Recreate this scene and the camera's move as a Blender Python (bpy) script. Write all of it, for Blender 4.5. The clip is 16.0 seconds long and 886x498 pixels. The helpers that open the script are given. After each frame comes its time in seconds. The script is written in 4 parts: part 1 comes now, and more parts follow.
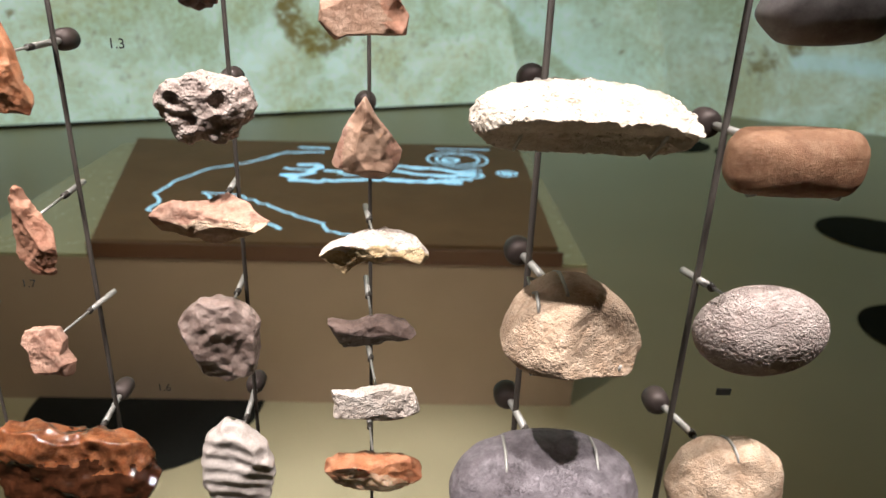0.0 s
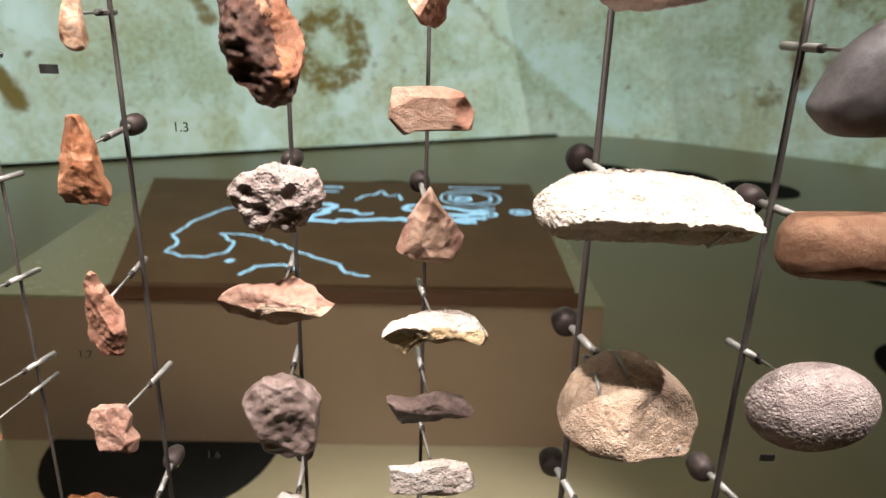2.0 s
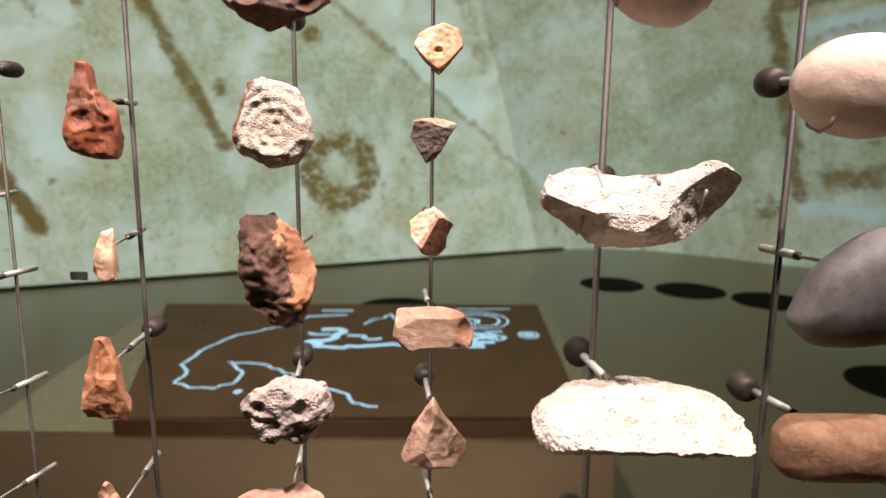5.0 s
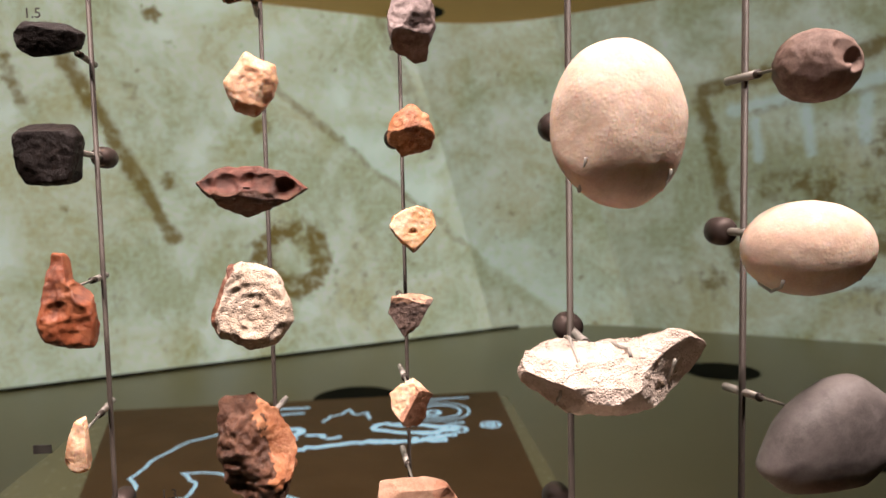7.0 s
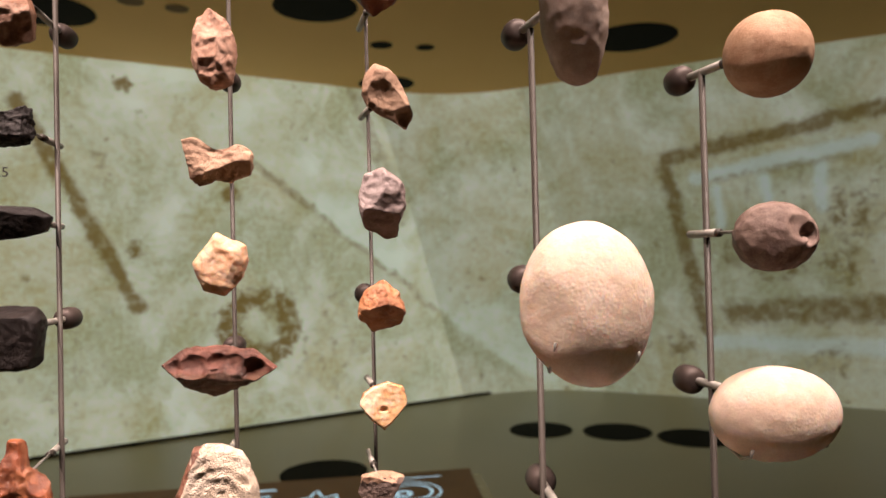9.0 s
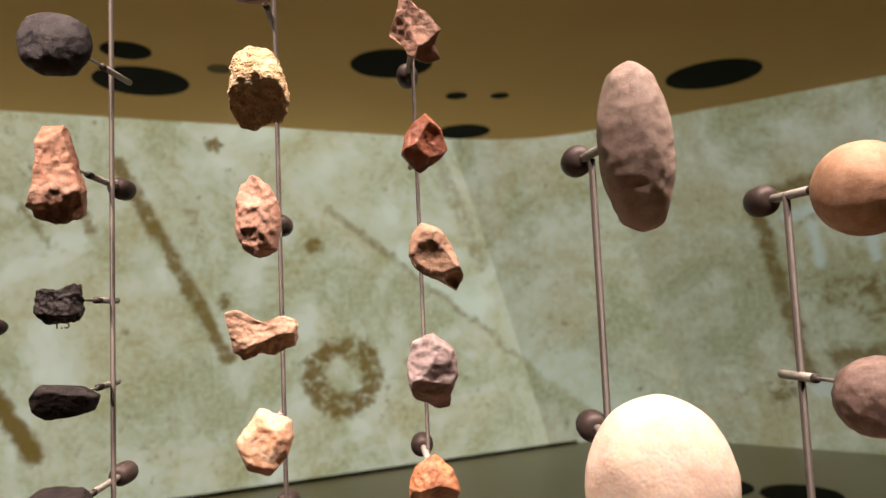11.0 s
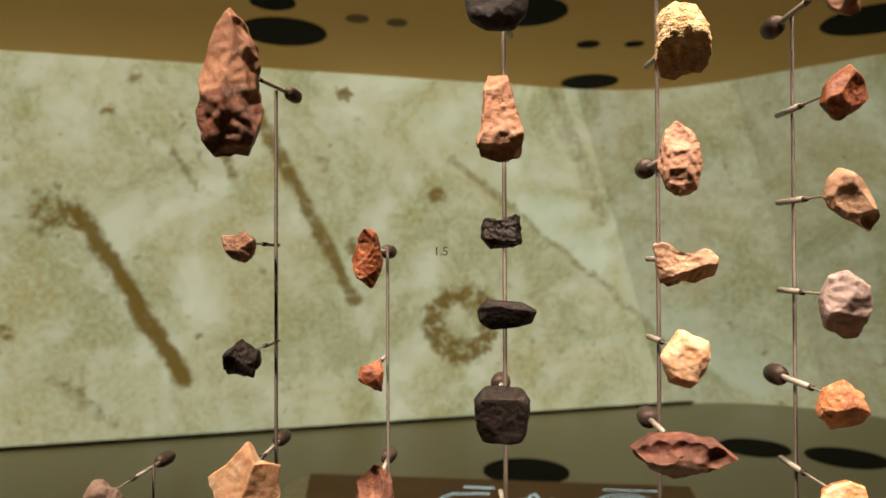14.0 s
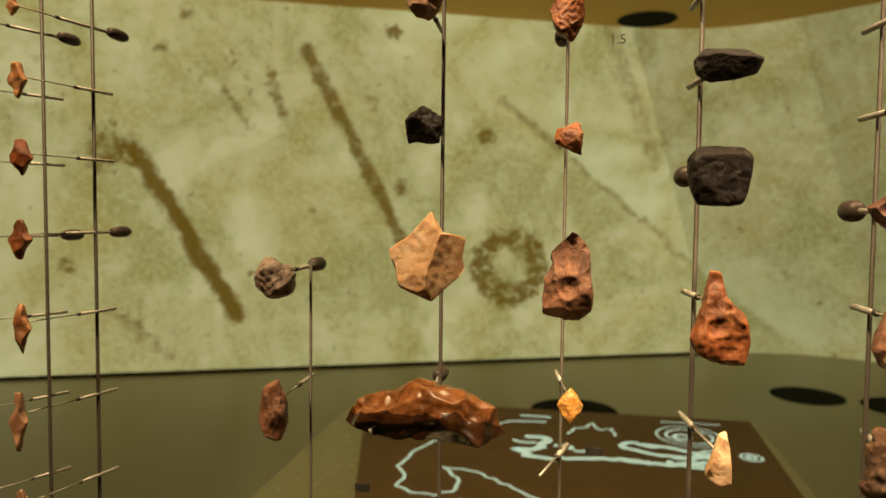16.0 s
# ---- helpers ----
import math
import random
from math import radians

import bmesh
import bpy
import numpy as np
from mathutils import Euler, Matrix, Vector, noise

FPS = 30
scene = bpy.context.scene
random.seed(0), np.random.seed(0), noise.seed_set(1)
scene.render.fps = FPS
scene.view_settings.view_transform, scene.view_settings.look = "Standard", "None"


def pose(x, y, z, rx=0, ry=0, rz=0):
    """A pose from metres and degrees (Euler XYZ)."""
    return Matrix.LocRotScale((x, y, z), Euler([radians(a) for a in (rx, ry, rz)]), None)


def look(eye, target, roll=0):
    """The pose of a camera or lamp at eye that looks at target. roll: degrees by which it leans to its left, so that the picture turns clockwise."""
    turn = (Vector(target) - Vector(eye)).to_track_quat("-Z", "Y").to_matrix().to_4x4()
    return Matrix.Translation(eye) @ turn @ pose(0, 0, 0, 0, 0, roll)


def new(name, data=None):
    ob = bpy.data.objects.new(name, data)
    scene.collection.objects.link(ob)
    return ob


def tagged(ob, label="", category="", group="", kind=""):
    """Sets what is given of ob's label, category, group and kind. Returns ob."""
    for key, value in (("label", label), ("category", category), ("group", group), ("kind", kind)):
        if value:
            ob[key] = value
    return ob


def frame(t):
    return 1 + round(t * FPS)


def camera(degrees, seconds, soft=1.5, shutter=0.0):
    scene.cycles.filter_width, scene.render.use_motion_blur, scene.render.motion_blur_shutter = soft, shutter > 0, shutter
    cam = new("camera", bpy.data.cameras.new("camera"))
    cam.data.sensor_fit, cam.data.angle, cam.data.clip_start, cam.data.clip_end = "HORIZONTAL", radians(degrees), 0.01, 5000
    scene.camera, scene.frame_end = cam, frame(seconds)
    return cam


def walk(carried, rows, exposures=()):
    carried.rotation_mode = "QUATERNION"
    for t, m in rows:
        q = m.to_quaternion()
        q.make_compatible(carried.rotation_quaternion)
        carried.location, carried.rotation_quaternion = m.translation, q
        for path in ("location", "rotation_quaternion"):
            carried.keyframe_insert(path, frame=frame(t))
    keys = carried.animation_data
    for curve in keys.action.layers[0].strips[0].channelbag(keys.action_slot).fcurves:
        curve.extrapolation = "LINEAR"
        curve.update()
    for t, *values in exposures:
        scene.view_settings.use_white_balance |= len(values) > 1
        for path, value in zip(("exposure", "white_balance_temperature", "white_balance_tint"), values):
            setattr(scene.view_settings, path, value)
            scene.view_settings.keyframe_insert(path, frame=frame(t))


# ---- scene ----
cam = camera(65.8, 16.0)
PATH = [
    (0, (0.043, 0.052, 1.329), (0.109, 1.906, 0.58), 2.1),
    (0.5, (0.029, 0.06, 1.347), (0.109, 1.907, 0.585), 2.1),
    (1, (0.018, 0.057, 1.354), (0.096, 1.924, 0.642), 2.1),
    (1.5, (0.007, 0.056, 1.359), (0.067, 1.934, 0.672), 2.0),
    (2, (-0.001, 0.053, 1.371), (0.046, 1.939, 0.706), 1.7),
    (2.5, (-0.003, 0.049, 1.387), (0.019, 1.948, 0.761), 1.6),
    (3, (-0.002, 0.047, 1.398), (0.016, 1.967, 0.836), 1.3),
    (5.5, (0.003, 0.043, 1.472), (0.026, 2.02, 1.169), 0.4),
    (6, (0.001, 0.043, 1.489), (0.059, 2.028, 1.259), 0.5),
    (6.5, (-0.005, 0.037, 1.514), (0.095, 2.029, 1.359), -0.1),
    (7, (-0.016, 0.039, 1.529), (0.14, 2.028, 1.393), -1.2),
    (7.5, (-0.024, 0.036, 1.546), (0.186, 2.023, 1.452), -1.9),
    (8, (-0.026, 0.032, 1.568), (0.217, 2.017, 1.551), -1.4),
    (8.5, (-0.022, 0.034, 1.591), (0.226, 2.018, 1.612), -1.4),
    (11, (0.012, 0.07, 1.707), (0.026, 2.064, 1.865), -2.5),
    (11.5, (0.009, 0.063, 1.725), (-0.142, 2.041, 1.976), -2.0),
    (12, (-0.014, 0.062, 1.752), (-0.227, 2.033, 2.016), -1.9),
    (12.5, (-0.061, 0.06, 1.772), (-0.254, 2.029, 2.066), -1.9),
    (13, (-0.119, 0.021, 1.77), (-0.364, 1.987, 2.047), -0.9),
    (13.5, (-0.182, 0.0, 1.725), (-0.443, 1.973, 1.925), 1.2),
    (14, (-0.224, -0.006, 1.697), (-0.508, 1.973, 1.722), -0.2),
    (14.5, (-0.259, -0.026, 1.636), (-0.633, 1.939, 1.593), 0.1),
    (15, (-0.293, -0.036, 1.612), (-0.653, 1.927, 1.482), 0.5),
    (15.5, (-0.319, -0.029, 1.579), (-0.702, 1.931, 1.461), 1.3),
    (16, (-0.356, 0.014, 1.54), (-0.748, 1.972, 1.433), 0.6),
]
walk(cam, [(t, look(eye, target, roll)) for t, eye, target, roll in PATH],
     [(0, 0.15, 5700, 5), (3, 0.02, 5850, 10), (6, -0.1, 6300, 16), (8.5, -0.27, 6850, 22), (12.5, -0.13, 7000, 22), (13.5, -0.13, 7250, 18), (14, -0.22, 8200, 15), (15, -0.44, 11200, 8), (16, -0.40, 13500, 3)])
# focus on the mounted stones; the room behind is soft
cam.data.dof.use_dof = True
cam.data.dof.focus_distance = 0.53
cam.data.dof.aperture_fstop = 8.0

# ---- light ----
world = bpy.data.worlds.new("room_dark")
world.use_nodes = True
world.node_tree.nodes["Background"].inputs[0].default_value = (0.9, 0.85, 0.7, 1)
world.node_tree.nodes["Background"].inputs[1].default_value = 0.02
scene.world = world


def spot(name, eye, target, watts, angle, colour, radius=0.05, blend=0.5):
    lamp = bpy.data.lights.new(name, "SPOT")
    lamp.energy, lamp.spot_size, lamp.spot_blend = watts, radians(angle), blend
    lamp.color, lamp.shadow_soft_size = colour, radius
    ob = new(name, lamp)
    ob.matrix_world = look(eye, target)
    return ob


# ceiling spotlights in front of the glass that pick out the stones
SPOTS = 540.0
spot("spot_lamp", (-0.85, -0.20, 3.75), (-0.50, 0.56, 1.5), SPOTS * 1.05, 33, (1.0, 0.87, 0.775), 0.035)
spot("spot_lamp", (-0.05, -0.35, 3.75), (0.06, 0.56, 1.45), SPOTS * 0.75, 27, (1.0, 0.88, 0.79), 0.035)
spot("spot_lamp", (1.05, 0.06, 3.75), (0.20, 0.56, 1.25), SPOTS * 0.75, 32, (1.0, 0.88, 0.79), 0.035)

# unseen soft spot, added to brighten the map table and plinth
spot("table_fill", (-0.9, 1.0, 3.85), (-0.5, 2.9, 0.0), 210.0, 70, (1.0, 0.86, 0.66), 0.12, 1.0)

# ---- materials ----
M = {}


def nodes_of(name):
    m = bpy.data.materials.new(name)
    m.use_nodes = True
    nt = m.node_tree
    return m, nt, nt.nodes["Principled BSDF"]


def put(nt, kind, **values):
    n = nt.nodes.new(kind)
    for key, v in values.items():
        n.inputs[key].default_value = v
    return n


def mixed(nt, fac, a, b):
    """A colour mix; fac, a and b are sockets or values."""
    n = nt.nodes.new("ShaderNodeMix")
    n.data_type = "RGBA"
    for socket, v in ((n.inputs[0], fac), (n.inputs[6], a), (n.inputs[7], b)):
        if isinstance(v, bpy.types.NodeSocket):
            nt.links.new(v, socket)
        elif isinstance(v, (int, float)):
            socket.default_value = v
        else:
            socket.default_value = (*v, 1)
    return n.outputs[2]


def maths(nt, op, a, b=None, clamp=False):
    n = nt.nodes.new("ShaderNodeMath")
    n.operation, n.use_clamp = op, clamp
    for socket, v in zip(n.inputs, (a, b)):
        if isinstance(v, bpy.types.NodeSocket):
            nt.links.new(v, socket)
        elif v is not None:
            socket.default_value = v
    return n.outputs[0]


def ramp(nt, source, low, high):
    n = nt.nodes.new("ShaderNodeMapRange")
    n.inputs[1].default_value, n.inputs[2].default_value = low, high
    nt.links.new(source, n.inputs[0])
    return n.outputs[0]


def noisy(nt, coord, scale, detail=4.0, rough=0.6, distort=0.0):
    n = put(nt, "ShaderNodeTexNoise", Scale=scale, Detail=detail, Roughness=rough, Distortion=distort)
    nt.links.new(coord, n.inputs["Vector"])
    return n.outputs[0]


def stone_material(name, dark, mid, pale, rough=0.6, bump=0.3, grain=420.0, gloss=0.3, veins=0.0, pores=0.0):
    """Stone: two tones in patches of a centimetre or two, fine speckle, worn pale ridges and fine relief."""
    m, nt, bsdf = nodes_of(name)
    co = nt.nodes.new("ShaderNodeTexCoord").outputs["Object"]
    info = nt.nodes.new("ShaderNodeObjectInfo")
    shift = nt.nodes.new("ShaderNodeVectorMath")
    shift.operation = "ADD"
    nt.links.new(co, shift.inputs[0])
    nt.links.new(info.outputs["Random"], shift.inputs[1])
    v = shift.outputs[0]
    patches = ramp(nt, noisy(nt, v, 34.0, 5, 0.6, 0.6), 0.42, 0.58)
    blotch = ramp(nt, noisy(nt, v, 95.0, 4, 0.65), 0.45, 0.66)
    fine = ramp(nt, noisy(nt, v, grain, 3, 0.7), 0.30, 0.75)
    colour = mixed(nt, patches, dark, mid)
    colour = mixed(nt, maths(nt, "MULTIPLY", blotch, 0.5), colour, pale)
    speck = mixed(nt, fine, [c * 0.55 for c in mid], [min(1, c * 1.25) for c in pale])
    colour = mixed(nt, 0.2, colour, speck)
    if veins:
        w = put(nt, "ShaderNodeTexWave", Scale=55.0, Distortion=5.0, Detail=2.0)
        nt.links.new(v, w.inputs["Vector"])
        colour = mixed(nt, maths(nt, "MULTIPLY", w.outputs["Fac"], veins), colour, [c * 0.5 for c in dark])
    geo = nt.nodes.new("ShaderNodeNewGeometry")
    worn = ramp(nt, geo.outputs["Pointiness"], 0.53, 0.62)
    colour = mixed(nt, maths(nt, "MULTIPLY", worn, 0.45), colour, [min(1, c * 1.3) for c in pale])
    nt.links.new(colour, bsdf.inputs["Base Color"])
    nt.links.new(maths(nt, "ADD", maths(nt, "MULTIPLY", fine, 0.18), rough - 0.09), bsdf.inputs["Roughness"])
    bsdf.inputs["Specular IOR Level"].default_value = gloss
    b = put(nt, "ShaderNodeBump", Strength=min(1.0, bump * 2.2), Distance=0.0016)
    height = maths(nt, "ADD", noisy(nt, v, grain * 1.3, 6, 0.75), maths(nt, "MULTIPLY", noisy(nt, v, 120.0, 3), 0.8))
    if pores:
        vor = put(nt, "ShaderNodeTexVoronoi", Scale=pores, Randomness=1.0)
        nt.links.new(v, vor.inputs["Vector"])
        deep = ramp(nt, vor.outputs["Distance"], 0.0, 0.55)
        patch = ramp(nt, noisy(nt, v, 48.0, 3), 0.35, 0.6)
        height = maths(nt, "ADD", height, maths(nt, "MULTIPLY", maths(nt, "MULTIPLY", deep, patch), 1.6))
        b.inputs["Distance"].default_value = 0.0013
    nt.links.new(height, b.inputs["Height"])
    nt.links.new(b.outputs[0], bsdf.inputs["Normal"])
    M[name] = m


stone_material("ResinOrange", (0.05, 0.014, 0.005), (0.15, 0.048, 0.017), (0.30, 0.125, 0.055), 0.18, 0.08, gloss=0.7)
stone_material("FlintOrange", (0.24, 0.065, 0.022), (0.46, 0.16, 0.06), (0.66, 0.36, 0.20), 0.42, 0.35, gloss=0.5)
stone_material("FlintRust", (0.085, 0.020, 0.010), (0.28, 0.068, 0.025), (0.47, 0.175, 0.08), 0.35, 0.3, gloss=0.5)
stone_material("FlintDarkRed", (0.04, 0.014, 0.010), (0.12, 0.038, 0.025), (0.28, 0.12, 0.085), 0.45, 0.4, gloss=0.4)
stone_material("FlintTan", (0.29, 0.155, 0.095), (0.40, 0.24, 0.155), (0.53, 0.355, 0.255), 0.6, 0.3)
stone_material("FlintTanRed", (0.28, 0.11, 0.06), (0.42, 0.20, 0.12), (0.56, 0.33, 0.23), 0.55, 0.35)
stone_material("FlintPink", (0.27, 0.12, 0.075), (0.43, 0.225, 0.15), (0.61, 0.41, 0.31), 0.55, 0.4)
stone_material("FlintBrown", (0.045, 0.018, 0.010), (0.095, 0.037, 0.019), (0.25, 0.12, 0.07), 0.36, 0.6, gloss=0.5)
stone_material("FlintBrownRed", (0.07, 0.022, 0.014), (0.24, 0.085, 0.045), (0.42, 0.20, 0.13), 0.42, 0.4, gloss=0.5)
stone_material("DarkBrown", (0.035, 0.020, 0.015), (0.10, 0.062, 0.048), (0.26, 0.18, 0.15), 0.55, 0.5)
stone_material("FlintCream", (0.50, 0.25, 0.13), (0.66, 0.41, 0.26), (0.78, 0.60, 0.45), 0.45, 0.2)
stone_material("CreamCore", (0.50, 0.24, 0.08), (0.68, 0.50, 0.34), (0.78, 0.66, 0.52), 0.5, 0.2)
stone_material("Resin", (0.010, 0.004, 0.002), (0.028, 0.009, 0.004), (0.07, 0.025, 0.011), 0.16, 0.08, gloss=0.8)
stone_material("Amber", (0.5, 0.2, 0.05), (0.62, 0.28, 0.09), (0.7, 0.42, 0.2), 0.3, 0.2, gloss=0.5)
stone_material("Cinder", (0.18, 0.12, 0.10), (0.37, 0.28, 0.24), (0.58, 0.48, 0.41), 0.6, 0.4, pores=364.0)
stone_material("Knobbly", (0.10, 0.06, 0.046), (0.21, 0.14, 0.112), (0.38, 0.29, 0.25), 0.42, 0.3, gloss=0.4)
stone_material("GreyFlint", (0.36, 0.29, 0.25), (0.48, 0.40, 0.355), (0.60, 0.52, 0.47), 0.6, 0.3)
stone_material("GreyMauve", (0.16, 0.11, 0.10), (0.28, 0.21, 0.20), (0.44, 0.36, 0.34), 0.45, 0.25)
stone_material("Limestone", (0.52, 0.385, 0.28), (0.68, 0.54, 0.42), (0.80, 0.68, 0.565), 0.75, 0.6, pores=728.0)
stone_material("WhiteStone", (0.52, 0.40, 0.325), (0.69, 0.565, 0.48), (0.81, 0.71, 0.63), 0.8, 0.9, pores=588.0)
stone_material("YellowStone", (0.42, 0.26, 0.11), (0.60, 0.42, 0.22), (0.75, 0.60, 0.41), 0.75, 0.9, pores=532.0)
stone_material("SlabStone", (0.48, 0.38, 0.29), (0.62, 0.52, 0.42), (0.74, 0.66, 0.57), 0.85, 1.0, 300.0, pores=461.0)
stone_material("Sandstone", (0.42, 0.27, 0.17), (0.56, 0.39, 0.265), (0.68, 0.52, 0.39), 0.85, 0.8, 300.0, pores=672.0)
stone_material("PurpleStone", (0.12, 0.095, 0.10), (0.20, 0.165, 0.175), (0.32, 0.28, 0.29), 0.7, 0.5, 300.0, pores=979.0)
stone_material("Pumice", (0.36, 0.265, 0.23), (0.48, 0.38, 0.335), (0.60, 0.50, 0.45), 0.85, 0.8, 300.0, pores=588.0)
stone_material("PebbleCream", (0.66, 0.48, 0.365), (0.75, 0.58, 0.46), (0.80, 0.66, 0.555), 0.55, 0.06, 500.0, pores=300.0)
stone_material("PebbleGrey", (0.32, 0.22, 0.175), (0.42, 0.31, 0.255), (0.50, 0.40, 0.34), 0.7, 0.25, 500.0)
stone_material("RollerStone", (0.19, 0.085, 0.042), (0.30, 0.15, 0.08), (0.40, 0.235, 0.14), 0.6, 0.3, 500.0)
stone_material("RollerDark", (0.13, 0.075, 0.058), (0.24, 0.155, 0.125), (0.40, 0.29, 0.245), 0.55, 0.3, 500.0)
stone_material("OrangeBall", (0.40, 0.20, 0.11), (0.54, 0.31, 0.19), (0.62, 0.41, 0.28), 0.6, 0.2, 500.0)
stone_material("GreyPolish", (0.095, 0.082, 0.078), (0.145, 0.125, 0.118), (0.21, 0.185, 0.175), 0.5, 0.12, 600.0)
stone_material("Basalt", (0.016, 0.012, 0.012), (0.034, 0.027, 0.027), (0.08, 0.066, 0.066), 0.55, 0.7)
stone_material("Obsidian", (0.007, 0.005, 0.0045), (0.016, 0.012, 0.011), (0.032, 0.024, 0.022), 0.45, 0.3, gloss=0.2)

for key in ("FlintCream", "CreamCore", "PebbleCream", "Amber", "ResinOrange"):
    waxy = M[key].node_tree.nodes["Principled BSDF"]
    waxy.inputs["Subsurface Weight"].default_value = 0.45
    waxy.inputs["Subsurface Radius"].default_value = (1.0, 0.55, 0.3)
    waxy.inputs["Subsurface Scale"].default_value = 0.012 if key == "PebbleCream" else 0.005


def metal(name, colour, rough, shine=0.35):
    m, nt, bsdf = nodes_of(name)
    co = nt.nodes.new("ShaderNodeTexCoord").outputs["Object"]
    bsdf.inputs["Metallic"].default_value = shine
    bsdf.inputs["Specular IOR Level"].default_value = 0.25 if shine else 0.03
    streak = noisy(nt, co, 260.0, 3)
    nt.links.new(mixed(nt, streak, [c * 0.7 for c in colour], colour), bsdf.inputs["Base Color"])
    nt.links.new(maths(nt, "ADD", maths(nt, "MULTIPLY", streak, 0.2), rough - 0.1), bsdf.inputs["Roughness"])
    M[name] = m


metal("Steel", (0.062, 0.05, 0.041), 0.5, 0.1)
metal("Sleeve", (0.42, 0.39, 0.35), 0.5)
metal("Bronze", (0.075, 0.055, 0.048), 0.5)


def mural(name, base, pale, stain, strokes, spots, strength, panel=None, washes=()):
    """A printed wall that emits its own colours: pale green plaster with brown stains. strokes: (u0, v0, u1, v1, half
    width, depth) in metres along and up the wall; spots: (u, v, radius, ring, depth), where ring leaves the middle
    pale; panel: a line beyond which the plaster is paler; washes: pale blue strokes."""
    m, nt, bsdf = nodes_of(name)
    co = nt.nodes.new("ShaderNodeTexCoord").outputs["Object"]
    wob = put(nt, "ShaderNodeTexNoise", Scale=2.6, Detail=8.0, Roughness=0.74)
    nt.links.new(co, wob.inputs["Vector"])
    off = nt.nodes.new("ShaderNodeVectorMath")
    off.operation = "MULTIPLY_ADD"
    off.inputs[1].default_value, off.inputs[2].default_value = (0.28, 0, 0.28), (-0.14, 0, -0.14)
    nt.links.new(wob.outputs["Color"], off.inputs[0])
    add = nt.nodes.new("ShaderNodeVectorMath")
    nt.links.new(co, add.inputs[0])
    nt.links.new(off.outputs[0], add.inputs[1])
    sep = nt.nodes.new("ShaderNodeSeparateXYZ")
    nt.links.new(add.outputs[0], sep.inputs[0])
    u, v = sep.outputs[0], sep.outputs[2]


    def stroke(u0, v0, u1, v1, half, depth):
        du, dv = u1 - u0, v1 - v0
        long2 = du * du + dv * dv
        pu, pv = maths(nt, "SUBTRACT", u, u0), maths(nt, "SUBTRACT", v, v0)
        k = maths(nt, "ADD", maths(nt, "MULTIPLY", pu, du / long2), maths(nt, "MULTIPLY", pv, dv / long2), clamp=True)
        a = maths(nt, "SUBTRACT", pu, maths(nt, "MULTIPLY", k, du))
        b = maths(nt, "SUBTRACT", pv, maths(nt, "MULTIPLY", k, dv))
        d = maths(nt, "SQRT", maths(nt, "ADD", maths(nt, "MULTIPLY", a, a), maths(nt, "MULTIPLY", b, b)))
        return maths(nt, "MULTIPLY", ramp(nt, d, half * 1.35, half * 0.45), depth)

    total = None
    for one in strokes:
        d = stroke(*one)
        total = d if total is None else maths(nt, "MAXIMUM", total, d)
    bars, total = total, None
    for su, sv, r, ring, depth in spots:
        a, b = maths(nt, "SUBTRACT", u, su), maths(nt, "SUBTRACT", v, sv)
        d = maths(nt, "SQRT", maths(nt, "ADD", maths(nt, "MULTIPLY", a, a), maths(nt, "MULTIPLY", b, b)))
        if ring:
            d = maths(nt, "ABSOLUTE", maths(nt, "SUBTRACT", d, ring))
        d = maths(nt, "MULTIPLY", ramp(nt, d, r * 1.3, r * 0.45), depth)
        total = d if total is None else maths(nt, "MAXIMUM", total, d)
    cloud = ramp(nt, noisy(nt, co, 0.75, 9, 0.66, 0.5), 0.42, 0.58)
    mott = ramp(nt, noisy(nt, co, 4.2, 8, 0.76), 0.40, 0.62)
    grain = ramp(nt, noisy(nt, co, 15.0, 7, 0.82), 0.44, 0.60)
    fleck = ramp(nt, noisy(nt, co, 5.5, 6, 0.7), 0.62, 0.70)
    colour = mixed(nt, cloud, base, pale)
    if panel:
        pu0, pv0, pu1, pv1 = panel
        size = math.hypot(pu1 - pu0, pv1 - pv0)
        side = maths(nt, "ADD", maths(nt, "MULTIPLY", maths(nt, "SUBTRACT", u, pu0), (pv0 - pv1) / size), maths(nt, "MULTIPLY", maths(nt, "SUBTRACT", v, pv0), (pu1 - pu0) / size))
        colour = mixed(nt, maths(nt, "MULTIPLY", maths(nt, "MULTIPLY", ramp(nt, side, -0.03, 0.05), ramp(nt, side, 0.95, 0.15)), 0.75), colour, (0.66, 0.84, 0.73))
    ochre = ramp(nt, noisy(nt, co, 0.8, 7, 0.62, 0.4), 0.45, 0.66)
    crust = noisy(nt, co, 7.5, 9, 0.78, 0.4)
    pepper = ramp(nt, noisy(nt, co, 26.0, 5, 0.7), 0.64, 0.70)
    colour = mixed(nt, maths(nt, "MULTIPLY", mott, 0.26), colour, [0.6 * b + 0.4 * s for b, s in zip(base, stain)])
    colour = mixed(nt, maths(nt, "MULTIPLY", ochre, 0.70), colour, (0.36, 0.33, 0.11))
    colour = mixed(nt, maths(nt, "MULTIPLY", grain, 0.36), colour, (0.66, 0.86, 0.76))
    colour = mixed(nt, maths(nt, "MULTIPLY", fleck, 0.75), colour, stain)
    colour = mixed(nt, maths(nt, "MULTIPLY", pepper, 0.6), colour, stain)
    for one in washes:
        colour = mixed(nt, stroke(*one), colour, (0.62, 0.84, 0.84))
